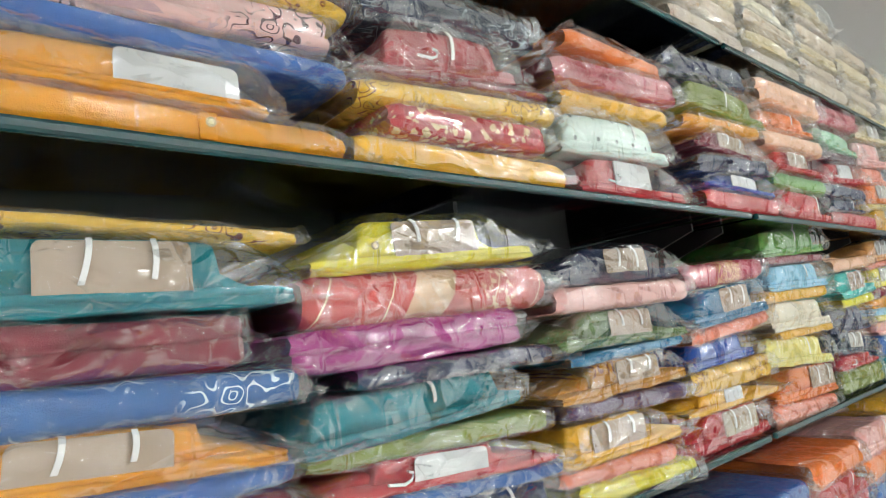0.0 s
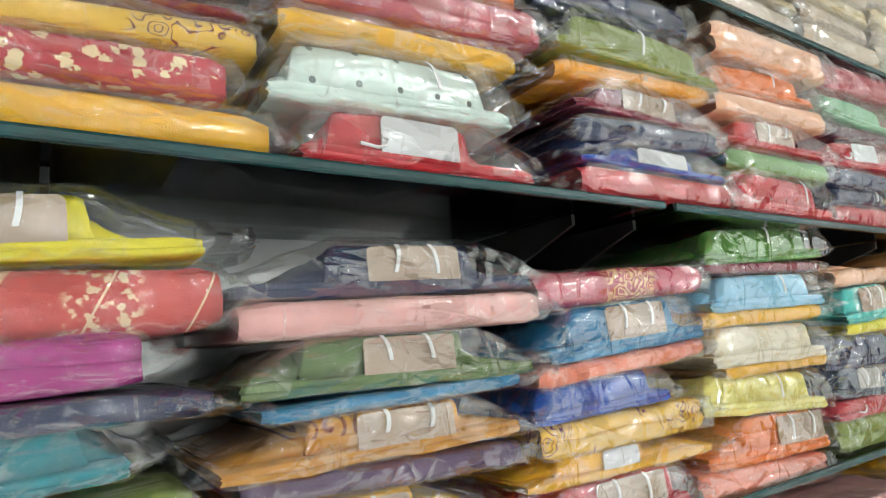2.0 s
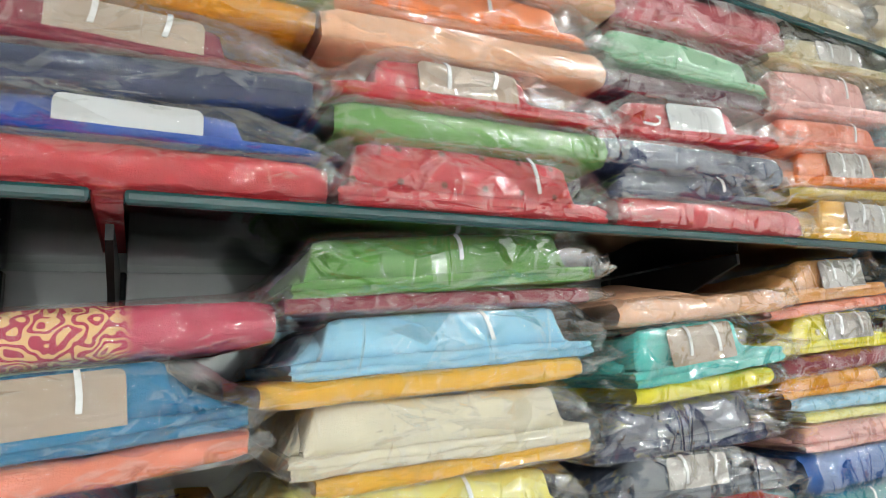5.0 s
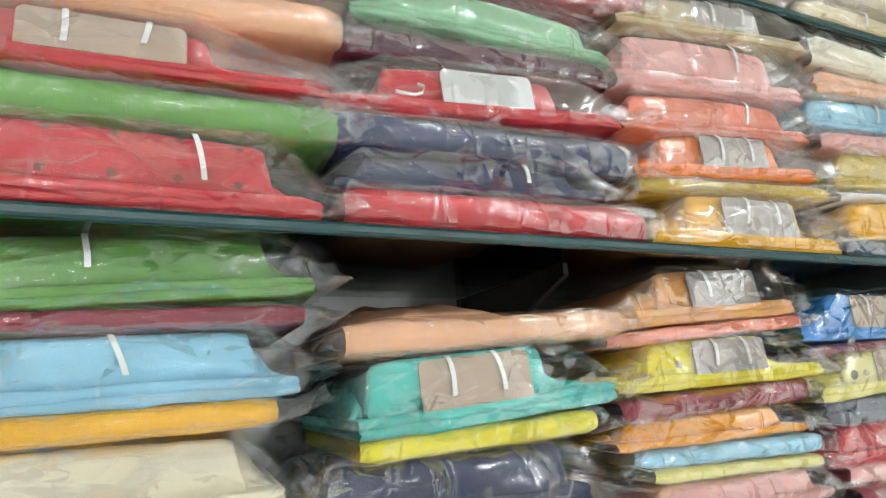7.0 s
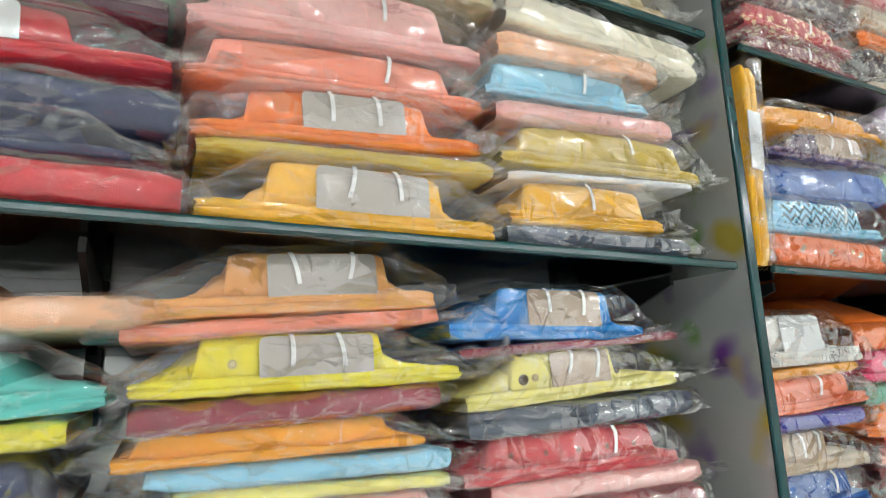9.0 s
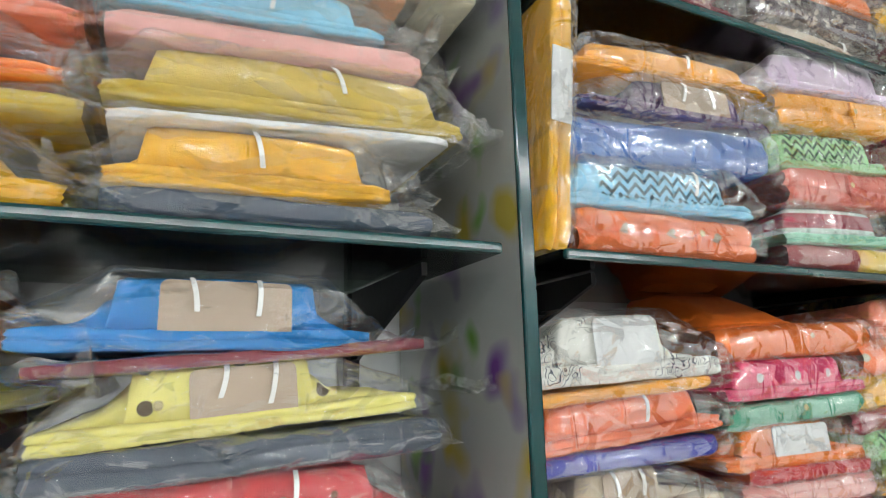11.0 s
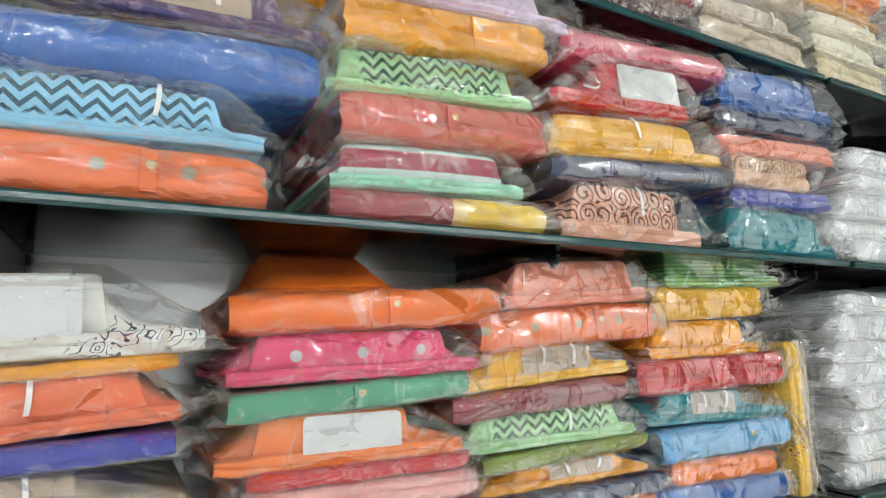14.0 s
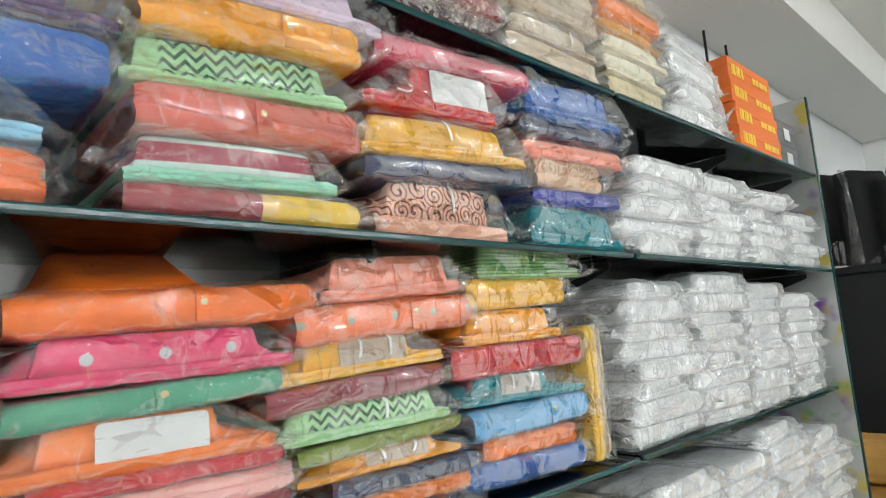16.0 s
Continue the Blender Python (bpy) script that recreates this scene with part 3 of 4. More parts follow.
def packet(color, style, x0, x1, z0, z1, th, y, card="", span=None, depth=0.25, where="on glass shelf", film=None, name="garment_packet", twist=1.2, loose=1.0):
    """One garment in its clear bag. z0, z1: its underside at the left and right end."""
    count[0] += 1
    rng = random.Random(count[0] * 7 + 3)
    root = new(name)
    w = x1 - x0
    root.matrix_basis = Matrix.Translation(((x0 + x1) / 2, y, (z0 + z1) / 2)) @ pose(0, 0, 0, 0, -math.degrees(math.atan2(z1 - z0, w)), rng.uniform(-twist, twist))
    tagged(root, f"{TINTS.get(color, color)} {WORDS[style]}{CARD_WORDS.get(card, '')} bagged {where}", "clothing packet", group="packed garments")
    mat, h = fabric(color), w / 2
    depth = min(depth, BACK - 0.02 - y)
    if style == "k":
        base = max(0.007, th * 0.3)
        part("cloth", slab("cloth", -h, h, 0, depth, 0.001, base, mat, rng, 1 if base < 0.011 else 2), root)
        a, b = span if span else (0.22, 0.82)
        a2, b2 = max(0.04, min(a, 0.5) - rng.uniform(0.12, 0.2)), min(0.93, max(b, 0.5) + rng.uniform(0.05, 0.12))
        part("shoulder", mound("shoulder", -h * 0.97, h * 0.97, 0.016, depth * 0.95, base * 0.9, th * 0.9, (a2 + 0.02, b2 - 0.02), mat, rng), root)
        part("collar", collar("collar", -h + w * a2, -h + w * b2, 0.006, depth * 0.75, base * 0.92, th * 0.97, mat, rng), root)
        if card:
            z_lo, z_hi = base * 0.9, th * 0.93
            cm = card_mesh("card", -h + w * a, -h + w * b, 0.002, z_lo, z_hi, CARDS[card], 0.06)
            c = part("card", cm, root, {"t": "tan paper card", "w": "white paper card", "g": "grey paper card"}[card])
            if card != "w":
                for f in (0.27, 0.73):
                    cx = -h + w * (a + (b - a) * f)
                    part("clip", strip_mesh("clip", cx, 0.002, z_lo + (z_hi - z_lo) * rng.uniform(0.15, 0.4), z_hi + 0.002, rng.uniform(-0.009, 0.006), rng), c, "white plastic clip")
        elif rng.random() < 0.6:
            cx = -h + w * rng.uniform(0.45, 0.7)
            part("clip", strip_mesh("clip", cx, 0.005, th * rng.uniform(0.35, 0.55), th * 0.99, rng.uniform(-0.012, 0.006), rng), root, "white plastic clip")
        if color in ("lemon", "paleflower"):
            part("button", button_mesh("button", -h + w * (a - 0.075), 0.002, th * 0.5), root, "dark metal button")
        if color in LININGS:
            part("lining", lining_mesh("lining", -h + w * (a2 + 0.06), -h + w * (b2 - 0.06), 0.012, depth * 0.5, th * 0.955, fabric(LININGS[color])), root, "paler inner collar")
        if color in ("redmat", "red") and card != "t" and not card == "g":
            part("string", hook_mesh("string", -h + w * 0.2, 0.0, th * 0.35, rng), root, "white plastic hook")

        def heights(u):
            e = min(1.0, (u + 0.04) / (a2 + 0.05), (1.04 - u) / (1.05 - b2))
            return 0.0, base + (th - base) * max(0.0, e) + 0.003
    else:
        lobes = 1 if style == "r" or th < 0.03 else 2
        part("cloth", slab("cloth", -h, h, 0, depth, 0.001, th * 0.97, mat, rng, lobes), root)
        if color in ("orangemotif", "brick", "orangebox", "amber", "orangebig", "seagreen", "skyblue") and th > 0.02:
            cx = rng.uniform(-0.01, 0.04)
            part("placket", box_mesh("placket", (cx - 0.007, -0.0012, th * 0.12), (cx + 0.007, 0.004, th * 0.86), mat, 0.001), root)
            part("button", button_mesh("button", cx + 0.002, -0.0018, th * 0.6), root, "small metal button")
        if color in ("orangebig",) or (color == "peach" and style == "r" and z0 < 1.6):
            part("collar", mound("collar", -h * 0.9, h * 0.7, 0.035, depth * 0.95, th * 0.9, th + (0.075 if color == "orangebig" else 0.04), (0.2, 0.62), mat, rng, 0.12, 1.3), root)

        def heights(u):
            return 0.0, th + 0.001
    wide = 1.0 if style == "k" else 0.7
    flare = (rng.uniform(0.012, 0.045) * loose * wide, rng.uniform(0.02, 0.06) * loose * wide)
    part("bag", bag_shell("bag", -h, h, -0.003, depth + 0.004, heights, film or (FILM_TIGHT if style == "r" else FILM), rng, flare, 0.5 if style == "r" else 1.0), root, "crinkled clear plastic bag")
    return root


# ---- the room ----
block("floor", (LEFT_END, -5.2, -0.1), (FAR_END, BACK, FLOOR), TILE, "pale polished tile floor", "floor")
block("wall_shelves", (LEFT_END, BACK, FLOOR), (FAR_END, BACK + 0.15, CEILING), BACKBOARD, "grey glossy wall behind the shelves", "wall")
# these two walls are unseen, added to close the room and bounce light
block("wall_opposite", (LEFT_END, -5.35, FLOOR), (FAR_END, -5.2, CEILING), WALL, "unseen pale wall added to close the room", "wall")
block("wall_start", (LEFT_END - 0.15, -5.35, FLOOR), (LEFT_END, BACK + 0.15, CEILING), WALL, "unseen pale wall added to close the room", "wall")
block("wall_end", (FAR_END, -5.35, FLOOR), (FAR_END + 0.15, BACK + 0.15, CEILING), WALL, "plain beige painted wall", "wall")
block("ceiling", (LEFT_END - 0.15, -5.35, CEILING), (FAR_END + 0.15, BACK + 0.15, CEILING + 0.1), CEIL, "off-white painted ceiling", "ceiling")
block("ceiling_soffit", (LEFT_END, 0.43, SOFFIT), (FAR_END, BACK - 0.002, CEILING - 0.002), SOFFIT_PAINT, "grey-white dropped soffit over the shelves", "ceiling")

# ceiling lamps
LAMP_GLOW = bpy.data.materials.new("lamp_diffuser")
LAMP_GLOW.use_nodes = True
LAMP_GLOW.node_tree.nodes["Principled BSDF"].inputs["Emission Color"].default_value = (0.93, 0.98, 1.0, 1)
LAMP_GLOW.node_tree.nodes["Principled BSDF"].inputs["Emission Strength"].default_value = 63
lamp = tagged(new("ceiling_light"), "unseen long white LED batten lamp on the ceiling", "ceiling light", group="ceiling lamps")
part("frame", box_mesh("frame", (-0.05, -0.62, -0.03), (0.05, 0.62, 0), CLIP, 0.004), lamp)
part("diffuser", box_mesh("diffuser", (-0.018, -0.6, -0.055), (0.018, 0.6, -0.0305), LAMP_GLOW, 0.008), lamp)
lamp.matrix_basis = pose(-0.6, -2.2, CEILING, 0, 0, 90)
for i in range(1, 7):
    copy_thing(lamp, pose(-0.6 + 1.25 * i, -2.2, CEILING, 0, 0, 90))
# second, unseen row, added to carry light further in under the shelves
for i in range(7):
    copy_thing(lamp, pose(-0.6 + 1.25 * i, -4.5, CEILING, 0, 0, 90))


# ---- shelving ----
def glass_shelf(x0, x1, z, front=FRONT, label="clear green glass shelf with a dark polished edge"):
    root = tagged(new("glass_shelf"), label, "shelf", group="glass shelves")
    root.matrix_basis = pose((x0 + x1) / 2, front, z)
    h = (x1 - x0) / 2
    part("pane", box_mesh("pane", (-h, 0.008, -0.010), (h, BACK - 0.003 - front, -0.0005), GLASS), root)
    part("front_edge", box_mesh("front_edge", (-h, -0.001, -0.0115), (h, 0.008, 0), EDGE, 0.0035), root, "dark green polished glass edge")
    return root


for x0, x1 in ((-0.3, 1.105), (1.125, 2.585), (2.657, 3.925), (3.94, PANEL_2 - 0.012)):
    glass_shelf(x0, x1, SHELF_A)
    glass_shelf(x0, x1, SHELF_B, 0.47)
    glass_shelf(x0, x1, SHELF_T, 0.437)
    glass_shelf(x0, x1, SHELF_C, 0.44)


def bracket(x, z):
    root = tagged(new("shelf_bracket"), "black steel triangular bracket under a glass shelf", "bracket", group="shelf brackets")
    root.matrix_basis = pose(x, BACK - 0.004, z - 0.0112)
    pts = [(-0.26, -0.001), (-0.02, -0.001), (-0.02, -0.09), (-0.04, -0.09), (-0.26, -0.014)]
    n = len(pts)
    verts = [(-0.003, a, b) for a, b in pts] + [(0.003, a, b) for a, b in pts]
    faces = [tuple(range(n)), tuple(reversed(range(n, 2 * n)))] + [(i, i + n, (i + 1) % n + n, (i + 1) % n) for i in range(n)]
    part("arm", mesh_of("arm", verts, faces, STEEL), root)
    part("standard", box_mesh("standard", (-0.009, -0.02, -0.17), (0.009, 0, -0.001), STEEL, 0.002), root)
    part("screw", box_mesh("screw", (-0.003, -0.0225, -0.13), (0.003, -0.02, -0.124), CHROME, 0.001), root, "steel screw head")


for x in (0.45, 1.0, 1.115, 1.85, 2.53, 2.74, 3.35, 3.87, 3.932, 4.6, 5.14):
    for z in (SHELF_A, SHELF_B, SHELF_T):
        bracket(x, z)


def divider(x, label):
    root = tagged(new("shelf_divider"), label, "shelf divider")
    root.matrix_basis = pose(x, 0.432, 0)
    part("panel", box_mesh("panel", (-0.007, 0.004, 0.002), (0.007, BACK - 0.436, 2.28), PANEL), root, "glossy grey glass with purple, yellow and green flower prints")
    part("front_edge", box_mesh("front_edge", (-0.008, -0.002, 0.002), (0.008, 0.004, 2.281), EDGE, 0.0025), root, "dark green polished edge")


divider(PANEL_1, "tall grey glass divider with printed flowers standing on the floor")
divider(PANEL_2, "tall grey glass end panel with printed flowers standing on the floor")

# ---- garments, stack by stack: colour, style, left, right, underside left and right, thickness, card and its span ----
for row in (  # upper shelf 0
    ("amber", "r", -0.007, 0.283, 1.668, 1.668, 0.031, 0.449),
    ("amber", "k", -0.079, 0.211, 1.699, 1.701, 0.040, 0.450, "w", (0.59, 0.91)),
    ("blue", "s", 0.003, 0.293, 1.737, 1.745, 0.024, 0.451),
    ("pinkline", "s", -0.014, 0.276, 1.758, 1.774, 0.038, 0.452),
    ("yelprint", "s", 0.008, 0.298, 1.798, 1.812, 0.021, 0.450),
):
    packet(*row)
for row in (  # upper shelf 1
    ("yellow", "r", 0.297, 0.608, 1.669, 1.669, 0.037, 0.452),
    ("redfloral", "s", 0.333, 0.573, 1.702, 1.712, 0.035, 0.443),
    ("yelprint", "s", 0.303, 0.599, 1.732, 1.754, 0.029, 0.448),
    ("maroon", "s", 0.306, 0.593, 1.762, 1.784, 0.013, 0.452),
    ("redmat", "k", 0.340, 0.536, 1.772, 1.794, 0.058, 0.449),
    ("navyprint", "s", 0.319, 0.581, 1.831, 1.853, 0.040, 0.452),
):
    packet(*row)
for row in (  # upper shelf 2
    ("red", "k", 0.634, 0.897, 1.670, 1.668, 0.056, 0.444, "w", (0.29, 0.62)),
    ("mintdot", "k", 0.607, 0.876, 1.720, 1.731, 0.064, 0.448),
    ("yellow", "s", 0.616, 0.887, 1.785, 1.797, 0.026, 0.445),
    ("rose", "s", 0.618, 0.929, 1.818, 1.839, 0.044, 0.448),
    ("orange", "s", 0.647, 0.899, 1.880, 1.878, 0.029, 0.449),
):
    packet(*row)
for row in (  # upper shelf 3
    ("red", "r", 0.974, 1.276, 1.668, 1.669, 0.038, 0.443),
    ("royal", "k", 0.978, 1.271, 1.708, 1.707, 0.033, 0.445, "w", (0.34, 0.68)),
    ("navy", "s", 0.977, 1.268, 1.733, 1.751, 0.034, 0.446),
    ("maroon", "k", 0.981, 1.278, 1.780, 1.775, 0.044, 0.452, "t", (0.29, 0.66)),
    ("amber", "s", 0.953, 1.272, 1.811, 1.833, 0.027, 0.451),
    ("olive", "k", 0.956, 1.286, 1.850, 1.851, 0.060, 0.445),
    ("navy", "s", 0.931, 1.231, 1.901, 1.922, 0.046, 0.451),
):
    packet(*row)
for row in (  # upper shelf 4
    ("reddot", "k", 1.285, 1.586, 1.669, 1.669, 0.066, 0.444),
    ("green", "r", 1.285, 1.607, 1.732, 1.739, 0.038, 0.449),
    ("red", "k", 1.281, 1.595, 1.770, 1.780, 0.048, 0.444, "t", (0.27, 0.63)),
    ("peach", "r", 1.274, 1.604, 1.818, 1.830, 0.041, 0.443),
    ("orange", "k", 1.275, 1.586, 1.855, 1.877, 0.054, 0.452),
    ("peach", "s", 1.300, 1.630, 1.923, 1.928, 0.060, 0.445),
):
    packet(*row)
for row in (  # upper shelf 5
    ("red", "r", 1.605, 1.922, 1.669, 1.668, 0.038, 0.445),
    ("navy", "k", 1.597, 1.883, 1.702, 1.713, 0.036, 0.453),
    ("navy", "r", 1.592, 1.917, 1.740, 1.742, 0.040, 0.452),
    ("red", "k", 1.587, 1.908, 1.771, 1.793, 0.053, 0.446, "w", (0.35, 0.66)),
    ("wine", "s", 1.595, 1.902, 1.830, 1.842, 0.031, 0.453),
    ("mintg", "k", 1.610, 1.908, 1.868, 1.869, 0.053, 0.448),
    ("rose", "s", 1.635, 1.965, 1.926, 1.948, 0.058, 0.450),
):
    packet(*row)
for row in (  # upper shelf 6
    ("yellow", "k", 1.933, 2.228, 1.668, 1.668, 0.066, 0.445, "g", (0.35, 0.74)),
    ("oliveyel", "s", 1.931, 2.233, 1.730, 1.741, 0.017, 0.452),
    ("orange", "k", 1.925, 2.219, 1.743, 1.764, 0.058, 0.450, "g", (0.34, 0.70)),
    ("salmon", "k", 1.917, 2.227, 1.797, 1.819, 0.053, 0.453),
    ("pink", "k", 1.917, 2.227, 1.852, 1.874, 0.074, 0.452),
    ("khaki", "k", 1.921, 2.245, 1.927, 1.949, 0.052, 0.446, "g", (0.37, 0.71)),
):
    packet(*row)
for row in (  # upper shelf 7
    ("slate", "s", 2.248, 2.519, 1.669, 1.669, 0.024, 0.447),
    ("yellow", "k", 2.250, 2.479, 1.690, 1.697, 0.056, 0.445),
    ("white", "s", 2.249, 2.539, 1.741, 1.760, 0.010, 0.444),
    ("oliveyel", "k", 2.243, 2.553, 1.758, 1.769, 0.057, 0.444),
    ("pink", "s", 2.242, 2.511, 1.811, 1.826, 0.028, 0.446),
    ("sky", "k", 2.230, 2.474, 1.842, 1.854, 0.050, 0.449),
    ("peach", "s", 2.245, 2.495, 1.890, 1.899, 0.035, 0.443),
    ("cream", "s", 2.263, 2.575, 1.939, 1.922, 0.054, 0.450),
):
    packet(*row)
for row in (  # upper shelf 8
    ("orangemotif", "s", 2.687, 2.963, 1.669, 1.669, 0.051, 0.446),
    ("bluezig", "k", 2.679, 2.960, 1.717, 1.724, 0.056, 0.446),
    ("blue", "r", 2.687, 3.016, 1.766, 1.788, 0.064, 0.451),
    ("purpleleaf", "k", 2.707, 3.023, 1.837, 1.847, 0.053, 0.448, "t", (0.39, 0.75)),
    ("amber", "k", 2.696, 3.022, 1.882, 1.904, 0.041, 0.446),
):
    packet(*row)
for row in (  # upper shelf 9
    ("maryel", "r", 3.027, 3.299, 1.669, 1.669, 0.036, 0.448),
    ("mintmar", "k", 3.027, 3.271, 1.699, 1.712, 0.055, 0.450),
    ("brick", "s", 3.036, 3.304, 1.754, 1.768, 0.054, 0.444),
    ("greenzig", "k", 3.023, 3.290, 1.804, 1.826, 0.059, 0.453),
    ("amber", "s", 3.041, 3.311, 1.864, 1.886, 0.055, 0.443),
    ("lilac", "k", 3.031, 3.352, 1.920, 1.942, 0.068, 0.450),
):
    packet(*row)
for row in (  # upper shelf 10
    ("peachprint", "k", 3.326, 3.584, 1.669, 1.668, 0.081, 0.451),
    ("navy", "r", 3.311, 3.641, 1.740, 1.761, 0.035, 0.443),
    ("yellow", "k", 3.313, 3.642, 1.774, 1.796, 0.065, 0.451),
    ("red", "k", 3.317, 3.572, 1.844, 1.858, 0.076, 0.447, "w", (0.47, 0.92)),
    ("crimson", "r", 3.341, 3.671, 1.917, 1.939, 0.042, 0.449),
):
    packet(*row)
for row in (  # upper shelf 11
    ("teal", "k", 3.634, 3.917, 1.669, 1.669, 0.073, 0.443),
    ("indigo", "s", 3.648, 3.922, 1.735, 1.751, 0.031, 0.443),
    ("beigeprint", "s", 3.668, 3.857, 1.771, 1.778, 0.055, 0.445),
    ("salmon", "s", 3.644, 3.963, 1.819, 1.841, 0.036, 0.453),
    ("navy", "s", 3.635, 3.965, 1.857, 1.878, 0.036, 0.445),
    ("blue", "k", 3.661, 3.968, 1.894, 1.915, 0.082, 0.451),
):
    packet(*row)
for row in (  # lower shelf 0
    ("maroon", "r", -0.070, 0.226, 1.281, 1.281, 0.064, 0.475),
    ("maroon", "s", -0.069, 0.224, 1.345, 1.345, 0.050, 0.478),
    ("blue", "s", -0.071, 0.228, 1.395, 1.395, 0.026, 0.477),
    ("amber", "k", -0.070, 0.220, 1.431, 1.413, 0.041, 0.474, "t", (0.34, 0.69)),
    ("blueprint", "r", -0.054, 0.236, 1.464, 1.458, 0.034, 0.476),
    ("maroon", "s", -0.098, 0.192, 1.495, 1.496, 0.044, 0.480),
    ("teal", "k", -0.053, 0.237, 1.539, 1.543, 0.059, 0.474, "t", (0.34, 0.70)),
    ("yelprint", "s", -0.046, 0.244, 1.606, 1.596, 0.013, 0.480),
):
    packet(*row)
for row in (  # lower shelf 1
    ("navy", "k", 0.315, 0.566, 1.281, 1.281, 0.057, 0.483),
    ("blue", "s", 0.321, 0.563, 1.347, 1.330, 0.019, 0.475),
    ("red", "k", 0.248, 0.555, 1.368, 1.347, 0.034, 0.473, "w", (0.31, 0.62)),
    ("olive", "s", 0.242, 0.553, 1.395, 1.383, 0.024, 0.483),
    ("teal", "k", 0.238, 0.511, 1.407, 1.421, 0.048, 0.478),
    ("navy", "s", 0.296, 0.569, 1.460, 1.460, 0.022, 0.477),
    ("magenta", "s", 0.230, 0.518, 1.478, 1.488, 0.042, 0.475),
    ("redprint", "r", 0.246, 0.577, 1.518, 1.528, 0.053, 0.479),
    ("lemon", "k", 0.258, 0.562, 1.566, 1.588, 0.055, 0.481, "t", (0.31, 0.69)),
):
    packet(*row)
for row in (  # lower shelf 2
    ("lemon", "s", 0.595, 0.864, 1.279, 1.258, 0.033, 0.478),
    ("salmon", "s", 0.558, 0.811, 1.309, 1.295, 0.025, 0.477),
    ("yellow", "k", 0.563, 0.837, 1.330, 1.326, 0.050, 0.474, "t", (0.20, 0.64)),
    ("purple", "s", 0.588, 0.883, 1.383, 1.374, 0.025, 0.482),
    ("brownprint", "k", 0.573, 0.878, 1.403, 1.407, 0.046, 0.473, "t", (0.38, 0.72)),
    ("tealblue", "s", 0.607, 0.885, 1.446, 1.456, 0.014, 0.478),
    ("moss", "k", 0.591, 0.906, 1.466, 1.467, 0.052, 0.481, "t", (0.35, 0.67)),
    ("pink", "r", 0.588, 0.918, 1.514, 1.524, 0.035, 0.474),
    ("navy", "k", 0.584, 0.914, 1.549, 1.561, 0.052, 0.480, "t", (0.38, 0.70)),
):
    packet(*row)
for row in (  # lower shelf 3
    ("red", "k", 0.857, 1.167, 1.277, 1.277, 0.059, 0.492, "t", (0.45, 0.84)),
    ("yellow", "k", 0.896, 1.221, 1.336, 1.339, 0.034, 0.489, "w", (0.35, 0.54)),
    ("yelprint", "s", 0.921, 1.215, 1.367, 1.372, 0.041, 0.491),
    ("royal", "k", 0.908, 1.140, 1.407, 1.416, 0.045, 0.484),
    ("coral", "s", 0.910, 1.220, 1.447, 1.468, 0.024, 0.477),
    ("tealblue", "k", 0.928, 1.219, 1.473, 1.492, 0.062, 0.474, "t", (0.33, 0.71)),
    ("crimsongold", "r", 0.922, 1.241, 1.535, 1.556, 0.043, 0.481),
):
    packet(*row)
for row in (  # lower shelf 4
    ("salmon", "s", 1.188, 1.518, 1.273, 1.255, 0.040, 0.486),
    ("orange", "k", 1.213, 1.543, 1.309, 1.300, 0.064, 0.488, "t", (0.53, 0.94)),
    ("paleyel", "k", 1.227, 1.557, 1.379, 1.360, 0.061, 0.493),
    ("yellow", "s", 1.273, 1.562, 1.429, 1.433, 0.016, 0.482),
    ("cream", "k", 1.252, 1.564, 1.445, 1.446, 0.060, 0.483),
    ("yellow", "r", 1.227, 1.557, 1.502, 1.511, 0.023, 0.478),
    ("sky", "k", 1.252, 1.573, 1.523, 1.534, 0.055, 0.478),
    ("maroon", "s", 1.248, 1.578, 1.579, 1.589, 0.018, 0.480),
    ("green", "k", 1.254, 1.586, 1.592, 1.614, 0.057, 0.478),
):
    packet(*row)
for row in (  # lower shelf 5
    ("olive", "s", 1.570, 1.881, 1.281, 1.281, 0.051, 0.485),
    ("red", "k", 1.583, 1.882, 1.332, 1.332, 0.031, 0.488),
    ("slate", "k", 1.576, 1.876, 1.370, 1.357, 0.053, 0.488, "g", (0.31, 0.64)),
    ("navy", "k", 1.574, 1.854, 1.417, 1.418, 0.062, 0.488),
    ("lemon", "s", 1.621, 1.855, 1.475, 1.486, 0.021, 0.468),
    ("turq", "k", 1.620, 1.880, 1.492, 1.513, 0.065, 0.464, "t", (0.21, 0.63)),
    ("peach", "r", 1.610, 1.908, 1.560, 1.577, 0.030, 0.471),
):
    packet(*row)
for row in (  # lower shelf 6
    ("teal", "k", 1.924, 2.186, 1.281, 1.281, 0.052, 0.488),
    ("blue", "r", 1.927, 2.197, 1.333, 1.333, 0.056, 0.491),
    ("pink", "k", 1.926, 2.195, 1.389, 1.389, 0.035, 0.486),
    ("paleyel", "s", 1.931, 2.189, 1.428, 1.422, 0.015, 0.486),
    ("sky", "s", 1.911, 2.189, 1.442, 1.440, 0.022, 0.486),
    ("amber", "k", 1.885, 2.156, 1.462, 1.466, 0.031, 0.478),
    ("maroon", "s", 1.895, 2.179, 1.485, 1.501, 0.027, 0.480),
    ("lemon", "k", 1.893, 2.198, 1.516, 1.526, 0.055, 0.477, "g", (0.34, 0.69)),
    ("salmon", "s", 1.884, 2.174, 1.563, 1.585, 0.016, 0.476),
    ("apricot", "k", 1.884, 2.172, 1.582, 1.601, 0.061, 0.476, "g", (0.41, 0.78)),
):
    packet(*row)
